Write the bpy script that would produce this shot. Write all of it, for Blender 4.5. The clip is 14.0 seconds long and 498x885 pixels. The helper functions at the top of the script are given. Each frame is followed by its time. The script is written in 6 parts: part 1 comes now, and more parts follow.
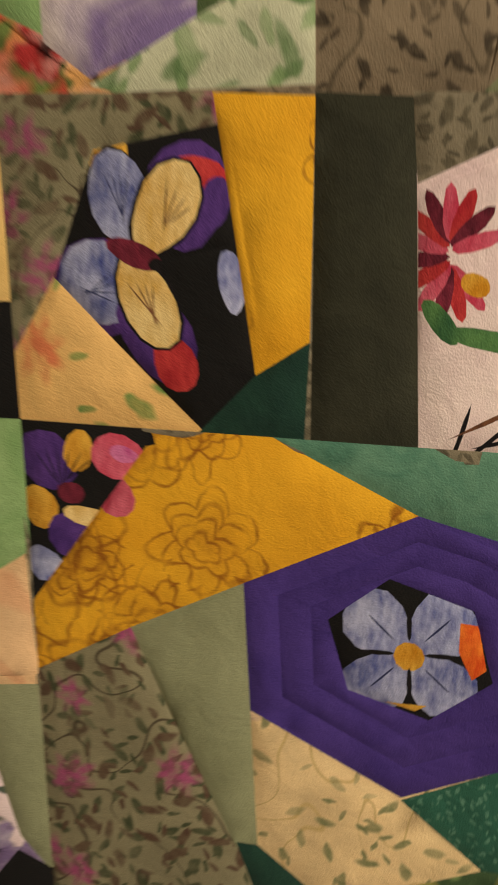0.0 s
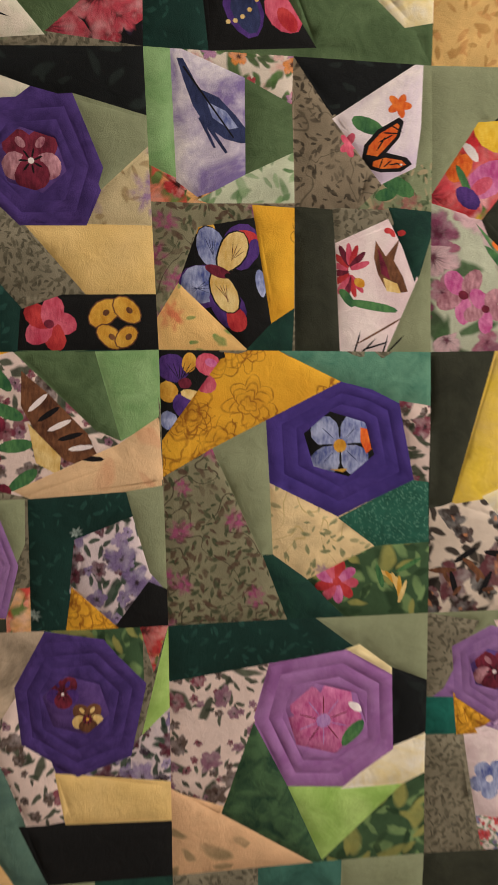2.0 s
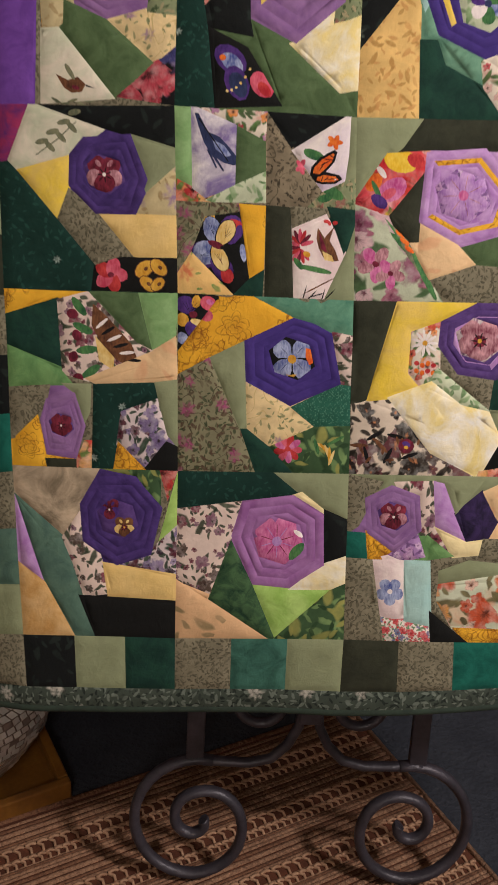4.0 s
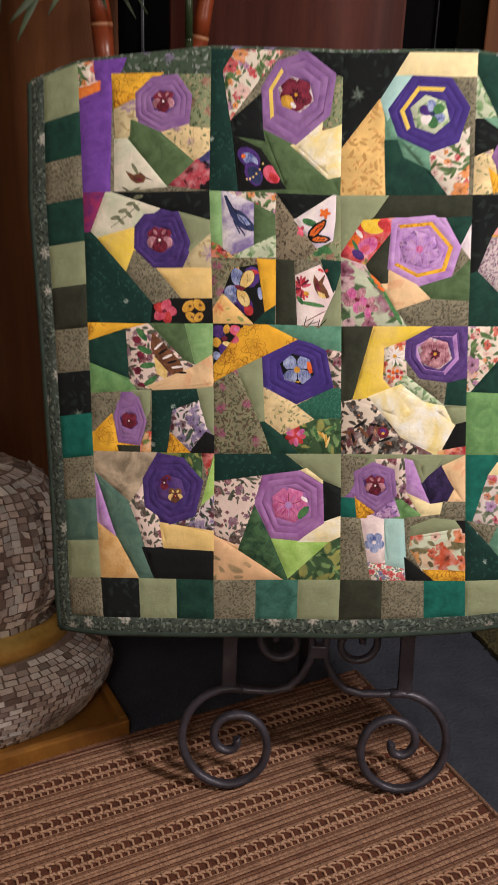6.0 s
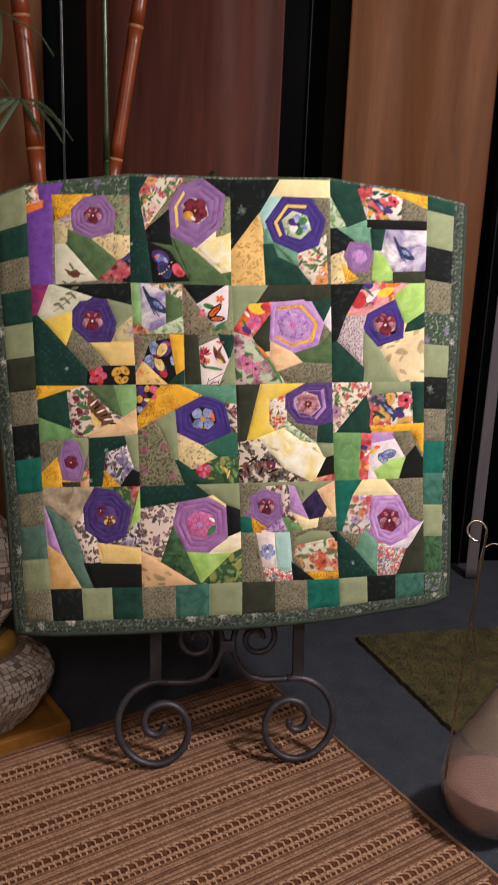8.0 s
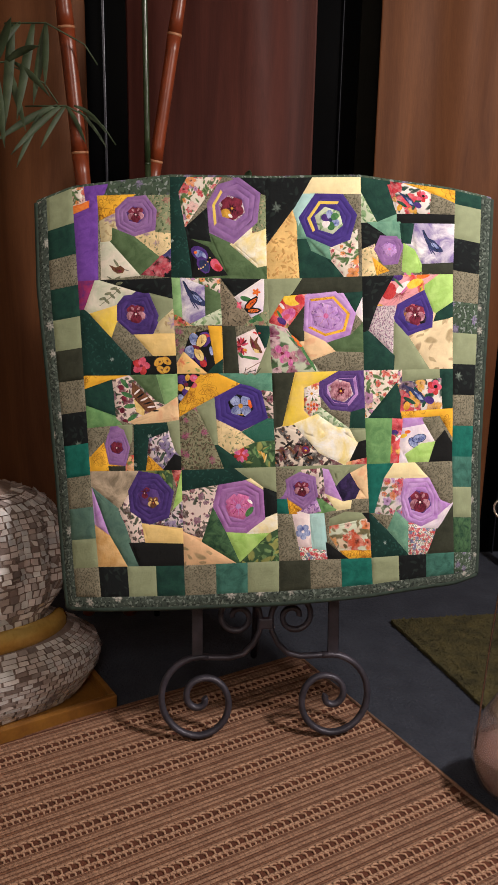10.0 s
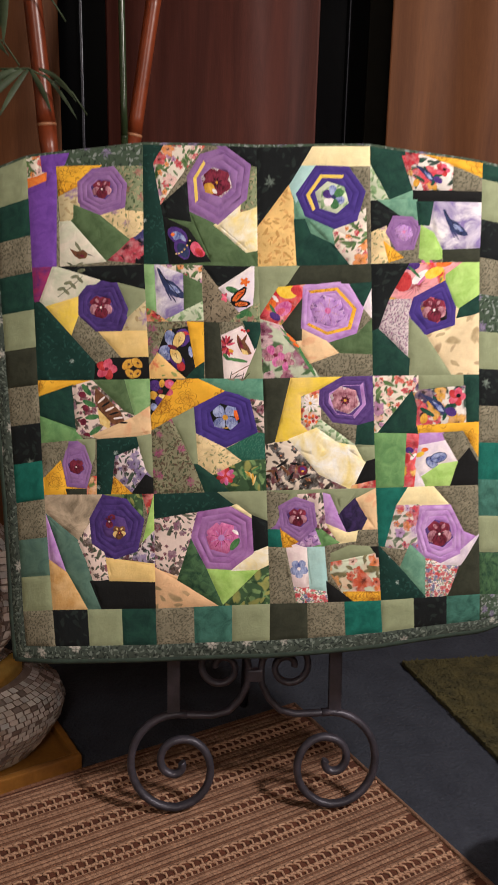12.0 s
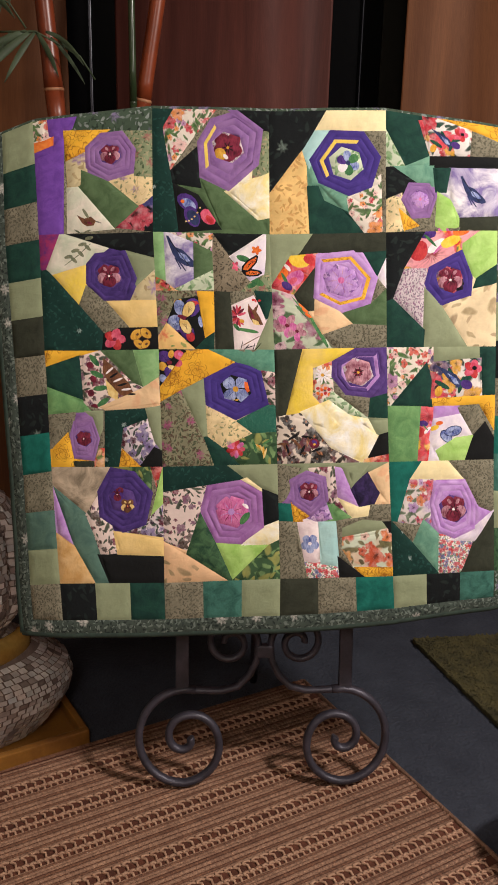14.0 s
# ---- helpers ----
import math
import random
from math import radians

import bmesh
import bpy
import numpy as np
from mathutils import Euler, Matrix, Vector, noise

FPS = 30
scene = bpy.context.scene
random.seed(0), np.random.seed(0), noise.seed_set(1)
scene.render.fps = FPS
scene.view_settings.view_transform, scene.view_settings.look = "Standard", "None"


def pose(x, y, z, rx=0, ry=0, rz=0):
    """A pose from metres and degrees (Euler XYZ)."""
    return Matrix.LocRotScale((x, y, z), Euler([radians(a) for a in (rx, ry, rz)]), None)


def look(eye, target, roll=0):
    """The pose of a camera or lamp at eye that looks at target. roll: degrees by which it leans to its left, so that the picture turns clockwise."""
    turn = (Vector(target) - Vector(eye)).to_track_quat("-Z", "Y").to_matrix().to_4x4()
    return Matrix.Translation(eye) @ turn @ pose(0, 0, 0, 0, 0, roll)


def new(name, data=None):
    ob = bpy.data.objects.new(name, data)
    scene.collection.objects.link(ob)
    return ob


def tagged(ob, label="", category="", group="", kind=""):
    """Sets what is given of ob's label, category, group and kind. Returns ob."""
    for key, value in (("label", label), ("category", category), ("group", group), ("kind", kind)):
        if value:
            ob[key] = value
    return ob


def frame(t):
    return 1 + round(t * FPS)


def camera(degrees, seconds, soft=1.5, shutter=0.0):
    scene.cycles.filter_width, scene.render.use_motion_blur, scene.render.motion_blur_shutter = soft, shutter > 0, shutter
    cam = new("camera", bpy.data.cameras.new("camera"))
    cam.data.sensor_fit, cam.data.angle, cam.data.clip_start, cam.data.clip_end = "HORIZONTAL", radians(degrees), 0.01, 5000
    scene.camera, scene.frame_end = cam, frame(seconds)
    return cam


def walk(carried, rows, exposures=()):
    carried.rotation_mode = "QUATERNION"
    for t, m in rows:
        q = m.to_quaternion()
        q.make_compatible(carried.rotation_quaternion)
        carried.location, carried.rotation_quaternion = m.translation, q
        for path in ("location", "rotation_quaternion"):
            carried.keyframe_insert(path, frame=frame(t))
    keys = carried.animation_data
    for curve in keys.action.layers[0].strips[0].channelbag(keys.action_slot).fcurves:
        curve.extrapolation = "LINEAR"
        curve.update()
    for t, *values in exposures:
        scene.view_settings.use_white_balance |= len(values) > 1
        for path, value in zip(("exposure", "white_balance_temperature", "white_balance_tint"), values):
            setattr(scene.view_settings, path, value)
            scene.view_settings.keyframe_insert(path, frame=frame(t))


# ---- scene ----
import collections

from mathutils import geometry

cam = camera(32.0, 14.0, shutter=0.6)
PATH = [
    (0, (-0.0696, -0.2322, 0.9936), (-0.436, 1.3761, -0.0464), -2.42),
    (0.5, (-0.1007, -0.3098, 1.0271), (-0.2822, 1.3583, 0.0335), -2.09),
    (1, (-0.1424, -0.424, 1.0553), (-0.0217, 1.2551, 0.0711), 1.19),
    (1.5, (-0.1533, -0.5158, 1.0922), (-0.0335, 1.1859, 0.1476), 1.53),
    (2, (-0.2256, -0.594, 1.0612), (0.0562, 1.185, 0.1932), 4.05),
    (2.5, (-0.2189, -0.691, 1.0733), (0.0117, 1.101, 0.2141), 4.25),
    (3, (-0.1238, -0.813, 1.0718), (-0.1024, 1.012, 0.2541), 2.44),
    (3.2, (-0.1328, -0.859, 1.0686), (-0.0549, 0.956, 0.2324), 3.65),
    (5.3, (-0.1563, -1.164, 1.202), (-0.0895, 0.654, 0.3715), 3.75),
    (5.5, (-0.1375, -1.214, 1.1725), (-0.1161, 0.612, 0.3568), 3.24),
    (6, (-0.1482, -1.352, 1.1622), (-0.1345, 0.516, 0.4483), 2.01),
    (6.5, (-0.1663, -1.471, 1.1648), (-0.1187, 0.426, 0.5318), 2.18),
    (7, (-0.1699, -1.587, 1.1867), (-0.0739, 0.316, 0.578), 2.47),
    (7.5, (-0.2046, -1.684, 1.2138), (-0.0347, 0.215, 0.608), 2.47),
    (8, (-0.1771, -1.738, 1.2325), (0.0536, 0.169, 0.6743), 2.15),
    (8.2, (-0.195, -1.762, 1.228), (0.038, 0.152, 0.6959), 1.75),
    (10.3, (-0.1819, -1.836, 1.2254), (-0.0422, 0.079, 0.6668), 1.06),
    (10.5, (-0.182, -1.837, 1.2284), (-0.0265, 0.08, 0.6782), 0.76),
    (11, (-0.1755, -1.771, 1.2115), (-0.0034, 0.148, 0.6729), 0.85),
    (11.5, (-0.15, -1.655, 1.1912), (0.0168, 0.268, 0.6674), 1.35),
    (12, (-0.1211, -1.539, 1.1589), (0.004, 0.383, 0.62), 1.26),
    (12.5, (-0.1047, -1.489, 1.1414), (-0.0092, 0.42, 0.5537), 1.07),
    (13, (-0.1148, -1.506, 1.1471), (-0.0204, 0.403, 0.5594), 1.47),
    (13.5, (-0.1128, -1.513, 1.1471), (-0.0147, 0.4, 0.5705), 1.57),
    (14, (-0.1226, -1.513, 1.1399), (-0.0172, 0.397, 0.5534), 1.37),
]
EXPOSURES = [(0, -0.72, 7900, 3), (0.5, -0.70, 7400, 3), (1, -0.6, 6800, 3), (2.5, -0.6, 6500, 3), (3.2, -0.6, 6500, 3), (5.3, -0.3, 6350, 4), (6.5, -0.14, 6250, 4), (14, -0.14, 6250, 4)]
walk(cam, [(t, look(eye, target, roll)) for t, eye, target, roll in PATH], EXPOSURES)

# ---- light ----
world = bpy.data.worlds.new("room_dark")
scene.world = world
world.use_nodes = True
world.node_tree.nodes["Background"].inputs["Color"].default_value = (0.9, 0.75, 0.6, 1)
world.node_tree.nodes["Background"].inputs["Strength"].default_value = 0.02


def area_lamp(name, eye, target, size, watts, colour):
    data = bpy.data.lights.new(name, "AREA")
    data.shape, data.size, data.energy, data.color = "DISK", size, watts, colour
    ob = new(name, data)
    ob.matrix_world = look(eye, target)
    return ob


area_lamp("ceiling_lamp", (1.3, -0.92, 2.0), (0.1, -0.1, 0.7), 0.28, 46, (1.0, 0.86, 0.80))
# Unseen fill lamp, added to lift the quilt, the walls and the tile reflections.
bulb = bpy.data.lights.new("room_fill_lamp", "POINT")
bulb.energy, bulb.color, bulb.shadow_soft_size = 62, (1.0, 0.86, 0.79), 0.22
new("room_fill_lamp", bulb).location = (-0.3, -2.8, 2.2)

# ---- materials ----


def rgb(code):
    """Linear colour from a paint-chart code."""
    out = []
    for k in (1, 3, 5):
        c = int(code[k:k + 2], 16) / 255
        out.append(c / 12.92 if c <= 0.04045 else ((c + 0.055) / 1.055) ** 2.4)
    return (*out, 1.0)


class Nodes:
    """Small writer for node materials."""

    def __init__(self, name, rough=0.9, metal=0.0):
        self.mat = bpy.data.materials.new(name)
        self.mat.use_nodes = True
        self.tree = self.mat.node_tree
        self.bsdf = self.tree.nodes["Principled BSDF"]
        self.bsdf.inputs["Roughness"].default_value = rough
        self.bsdf.inputs["Metallic"].default_value = metal

    def add(self, kind, **inputs):
        n = self.tree.nodes.new(kind)
        for k, v in inputs.items():
            self.set(n, k.replace("_", " "), v)
        return n

    def set(self, n, key, v):
        if isinstance(v, bpy.types.NodeSocket):
            self.tree.links.new(v, n.inputs[key])
        else:
            n.inputs[key].default_value = v

    def uv(self, offset=True):
        co = self.add("ShaderNodeTexCoord").outputs["UV"]
        if not offset:
            return co
        rnd = self.add("ShaderNodeObjectInfo").outputs["Random"]
        mul = self.add("ShaderNodeVectorMath")
        mul.operation = "SCALE"
        mul.inputs[0].default_value = (7.3, 4.1, 0.0)
        self.tree.links.new(rnd, mul.inputs["Scale"])
        plus = self.add("ShaderNodeVectorMath")
        self.tree.links.new(co, plus.inputs[0])
        self.tree.links.new(mul.outputs[0], plus.inputs[1])
        return plus.outputs[0]

    def obj(self):
        return self.add("ShaderNodeTexCoord").outputs["Object"]

    def noise(self, vec, scale, detail=3.0, rough=0.55, distort=0.0):
        n = self.add("ShaderNodeTexNoise", Vector=vec, Scale=scale, Detail=detail, Roughness=rough, Distortion=distort)
        return n.outputs["Fac"]

    def ramp(self, fac, stops, kind="LINEAR"):
        n = self.add("ShaderNodeValToRGB", Fac=fac)
        n.color_ramp.interpolation = kind
        while len(n.color_ramp.elements) < len(stops):
            n.color_ramp.elements.new(0.5)
        for e, (p, c) in zip(n.color_ramp.elements, stops):
            e.position, e.color = p, c if not isinstance(c, (int, float)) else (c, c, c, 1)
        return n.outputs["Color"]

    def mix(self, fac, a, b, blend="MIX"):
        n = self.tree.nodes.new("ShaderNodeMix")
        n.data_type, n.blend_type = "RGBA", blend
        for key, v in ((0, fac), (6, a), (7, b)):
            if isinstance(v, bpy.types.NodeSocket):
                self.tree.links.new(v, n.inputs[key])
            else:
                n.inputs[key].default_value = v
        return n.outputs[2]

    def math(self, op, a, b=0.0):
        n = self.tree.nodes.new("ShaderNodeMath")
        n.operation = op
        for key, v in ((0, a), (1, b)):
            if isinstance(v, bpy.types.NodeSocket):
                self.tree.links.new(v, n.inputs[key])
            else:
                n.inputs[key].default_value = v
        return n.outputs[0]

    def bump(self, height, strength=0.3, distance=0.001):
        n = self.add("ShaderNodeBump", Height=height, Strength=strength, Distance=distance)
        self.tree.links.new(n.outputs["Normal"], self.bsdf.inputs["Normal"])

    def colour(self, c):
        self.set(self.bsdf, "Base Color", c)
        return self.mat


def cloth_end(m, colour, vec):
    """Weave, creases and the sheen of cotton on a finished print."""
    blotch = m.noise(vec, 55, 3)
    colour = m.mix(1.0, colour, m.ramp(blotch, [(0.25, 0.93), (0.75, 1.08)]), "MULTIPLY")
    weave = m.noise(vec, 1500, 1)
    crease = m.noise(vec, 70, 4, 0.6, 0.6)
    m.bump(m.math("ADD", m.math("MULTIPLY", weave, 0.25), crease), 0.5, 0.0026)
    m.set(m.bsdf, "Sheen Weight", 0.03)
    m.set(m.bsdf, "Specular IOR Level", 0.25)
    return m.colour(colour)


def plain(name, a, b=None):
    m = Nodes(name, 0.88)
    v = m.uv()
    col = m.ramp(m.noise(v, 28, 4), [(0.3, rgb(a)), (0.7, rgb(b or a))])
    return cloth_end(m, col, v)


def mottle(name, a, b, scale=60):
    m = Nodes(name, 0.88)
    v = m.uv()
    col = m.ramp(m.noise(v, scale, 5, 0.65, 0.8), [(0.36, rgb(a)), (0.62, rgb(b))])
    return cloth_end(m, col, v)


def scatter(m, vec, scale, seed, loose=0.75):
    """Printed repeats: local x, y in each cell (turned at random), its angle, radius and two random numbers."""
    wob = m.add("ShaderNodeTexNoise", Vector=vec, Scale=scale * 1.1, Detail=2.0)
    bent = m.add("ShaderNodeVectorMath")
    bent.operation = "MULTIPLY_ADD"
    m.tree.links.new(wob.outputs["Color"], bent.inputs[0])
    bent.inputs[1].default_value = (0.5 / scale,) * 3
    m.tree.links.new(vec, bent.inputs[2])
    vec = bent.outputs[0]
    put = m.add("ShaderNodeMapping", Vector=vec, Location=(0.37 * seed, 0.21 * seed, 0), Rotation=(0, 0, 0.8 * seed), Scale=(scale, scale, 0))
    cell = m.add("ShaderNodeTexVoronoi", Vector=put.outputs[0], Scale=1.0, Randomness=loose)
    cell.voronoi_dimensions = "2D"
    away = m.add("ShaderNodeVectorMath")
    away.operation = "SUBTRACT"
    m.tree.links.new(put.outputs[0], away.inputs[0])
    m.tree.links.new(cell.outputs["Position"], away.inputs[1])
    lots = m.add("ShaderNodeSeparateColor", Color=cell.outputs["Color"]).outputs
    turn = m.add("ShaderNodeVectorRotate", Vector=away.outputs[0], Angle=m.math("MULTIPLY", lots[0], 6.283))
    xyz = m.add("ShaderNodeSeparateXYZ", Vector=turn.outputs[0]).outputs
    r = m.math("SQRT", m.math("ADD", m.math("MULTIPLY", xyz[0], xyz[0]), m.math("MULTIPLY", xyz[1], xyz[1])))
    return xyz[0], xyz[1], m.math("ARCTAN2", xyz[1], xyz[0]), r, lots[1], lots[2]


def leaf_mask(m, vec, scale, seed, a=0.4, b=0.14, keep=0.8, loose=0.75):
    x, y, _, _, g, _ = scatter(m, vec, scale, seed, loose)
    e = m.math("ADD", m.math("POWER", m.math("ABSOLUTE", m.math("DIVIDE", x, a)), 2.0), m.math("POWER", m.math("ABSOLUTE", m.math("DIVIDE", y, b)), 1.5))
    return m.math("MULTIPLY", m.ramp(e, [(0.45, 0.95), (1.0, 0.0)]), m.math("LESS_THAN", g, keep))


def sprig(name, base, inks, scale=90, keep=0.8, flowers=None, lines=None, flower_keep=0.6, flower_size=0.24):
    """Small printed sprigs on a ground: clustered leaves in each ink, thin stems, perhaps small blooms."""
    m = Nodes(name, 0.88)
    v = m.uv()
    soft = tuple(c * 0.8 for c in rgb(base)[:3]) + (1,)
    col = m.ramp(m.noise(v, scale * 0.35, 4, 0.6, 0.6), [(0.32, soft), (0.7, tuple(min(1, c * 1.12) for c in rgb(base)[:3]) + (1,))])
    if lines:
        n = m.noise(v, scale * 0.28, 1, 0.5, 1.0)
        thin = m.math("ABSOLUTE", m.math("SUBTRACT", n, 0.5))
        col = m.mix(m.ramp(thin, [(0.004, 0.85), (0.012, 0.0)]), col, rgb(lines))
    crowd = m.ramp(m.noise(v, scale * 0.3, 2), [(0.34, 0.5), (0.48, 1.0)])
    for k, colour in enumerate(inks):
        tone = m.mix(m.ramp(m.noise(v, scale * 2.2, 2), [(0.4, 0.0), (0.75, 0.35)]), rgb(colour), rgb(base))
        col = m.mix(m.math("MULTIPLY", crowd, leaf_mask(m, v, scale * (1 - 0.12 * k), k + 1, 0.42, 0.19, keep - 0.1 * k)), col, tone)
        col = m.mix(m.math("MULTIPLY", crowd, leaf_mask(m, v, scale * (1.45 - 0.12 * k), k + 5, 0.40, 0.15, keep - 0.15)), col, tone)
    if flowers:
        _, _, ang, r, g, h = scatter(m, v, scale * 0.3, 11)
        edge = m.math("DIVIDE", r, m.math("ADD", flower_size, m.math("MULTIPLY", m.math("COSINE", m.math("MULTIPLY", ang, 7.0)), flower_size * 0.25)))
        mask = m.math("MULTIPLY", m.ramp(edge, [(0.55, 0.9), (1.1, 0.0)]), m.math("LESS_THAN", g, flower_keep))
        speck = m.ramp(m.noise(v, scale * 2.4, 3), [(0.38, 0.25), (0.6, 1.0)])
        col = m.mix(m.math("MULTIPLY", mask, speck), col, rgb(flowers))
    return cloth_end(m, col, v)


def outline(name, base, shade, line):
    """A plain ground with large open peonies sketched in broken brown line."""
    m = Nodes(name, 0.88)
    v = m.uv()
    col = m.ramp(m.noise(v, 20, 3), [(0.35, rgb(base)), (0.75, rgb(shade))])
    broken = m.ramp(m.noise(v, 90, 3), [(0.36, 0.25), (0.58, 1.0)])
    for seed, scale in ((2, 15.0), (5, 20.0), (9, 27.0)):
        _, _, ang, r, g, _ = scatter(m, v, scale, seed, 0.6)
        on = m.math("MULTIPLY", m.math("LESS_THAN", g, 0.6), broken)
        wild = m.math("MULTIPLY", m.math("SUBTRACT", m.noise(v, scale * 4.5, 2), 0.5), 0.16)
        for k, (size, lobes) in enumerate(((0.42, 7.0), (0.31, 6.0), (0.21, 5.0), (0.11, 5.0))):
            lobe = m.math("ABSOLUTE", m.math("SINE", m.math("ADD", m.math("MULTIPLY", ang, lobes / 2), 0.7 * k)))
            edge = m.math("ADD", wild, m.math("SUBTRACT", r, m.math("ADD", size * 0.68, m.math("MULTIPLY", lobe, size * 0.36))))
            line_at = m.ramp(m.math("ABSOLUTE", edge), [(0.007, 0.8), (0.024, 0.0)])
            col = m.mix(m.math("MULTIPLY", line_at, on), col, rgb(line))
        col = m.mix(m.math("MULTIPLY", m.ramp(r, [(0.05, 0.4), (0.4, 0.0)]), on), col, rgb(line))
    return cloth_end(m, col, v)


def floral(name, base, petals, leaf, scale=42, spread=0.46, veins="#2a1c1c", keep=0.75, wash=3, leafage=0.7):
    """A painted flower print: washes, long leaves, then ragged blooms of several sizes with streaked petals and shaded hearts."""
    m = Nodes(name, 0.88)
    v = m.uv()
    col = m.ramp(m.noise(v, 22, 3), [(0.3, rgb(base)), (0.8, tuple(c * 0.78 for c in rgb(base)))])
    for k, q in enumerate(petals[:wash]):
        spot_ = m.add("ShaderNodeMapping", Vector=v, Location=(0.9 * k, 0.4 * k, 0))
        col = m.mix(m.ramp(m.noise(spot_.outputs[0], scale * 0.8, 4, 0.6, 0.8), [(0.54, 0.0), (0.72, 0.6)]), col, rgb(q))
    dull = tuple(0.4 * c for c in rgb(leaf)[:3]) + (1,)
    tone = m.ramp(m.noise(v, scale * 2.5, 3), [(0.35, dull), (0.65, rgb(leaf))])
    for seed, sc, a, b in ((3, 0.9, 0.62, 0.17), (4, 1.5, 0.55, 0.17), (13, 2.3, 0.5, 0.2)):
        col = m.mix(leaf_mask(m, v, scale * sc, seed, a, b, leafage), col, tone)
    ragged = m.math("MULTIPLY", m.math("SUBTRACT", m.noise(v, scale * 2.8, 4, 0.65), 0.5), 0.9)
    for seed, size, sc in ((7, spread * 0.85, scale * 1.7), (17, spread * 0.9, scale * 1.2), (1, spread * 1.1, scale * 0.85)):
        _, _, ang, r, g, h = scatter(m, v, sc, seed, 0.95)
        lobe = m.math("ABSOLUTE", m.math("SINE", m.math("ADD", m.math("MULTIPLY", ang, 2.5), m.math("MULTIPLY", g, 3.0))))
        edge = m.math("ADD", ragged, m.math("DIVIDE", r, m.math("ADD", size * 0.66, m.math("MULTIPLY", lobe, size * 0.36))))
        inks = m.ramp(h, [(k / len(petals), rgb(q)) for k, q in enumerate(petals)], "CONSTANT")
        streak = m.math("ADD", m.math("MULTIPLY", m.math("SINE", m.math("ADD", m.math("MULTIPLY", ang, 19.0), m.math("MULTIPLY", ragged, 9.0))), 0.13), edge)
        inks = m.mix(1.0, inks, m.ramp(streak, [(0.0, 0.3), (0.3, 0.8), (0.65, 1.0), (1.0, 0.62)]), "MULTIPLY")
        pale = m.ramp(m.noise(v, sc * 3.0, 3), [(0.45, 0.0), (0.75, 0.55)])
        inks = m.mix(pale, inks, tuple(0.5 + 0.5 * c for c in rgb(petals[0])[:3]) + (1,))
        on = m.math("LESS_THAN", g, keep)
        col = m.mix(m.math("MULTIPLY", m.ramp(edge, [(0.8, 0.95), (1.0, 0.0)]), on), col, inks)
        col = m.mix(m.math("MULTIPLY", m.ramp(edge, [(0.04, 0.85), (0.22, 0.0)]), on), col, rgb(veins))
    return cloth_end(m, col, v)


def ink(name, a, b):
    """Printed colour, brushed unevenly from dark to pale."""
    m = Nodes(name, 0.88)
    v = m.uv(False)
    brush = m.add("ShaderNodeMapping", Vector=v, Rotation=(0, 0, 0.9), Scale=(1.0, 0.35, 1.0))
    tone = m.math("ADD", m.math("MULTIPLY", m.noise(v, 75, 3, 0.5, 0.3), 0.6), m.math("MULTIPLY", m.noise(brush.outputs[0], 420, 2), 0.4))
    col = m.ramp(tone, [(0.36, rgb(a)), (0.64, rgb(b))])
    return cloth_end(m, col, v)


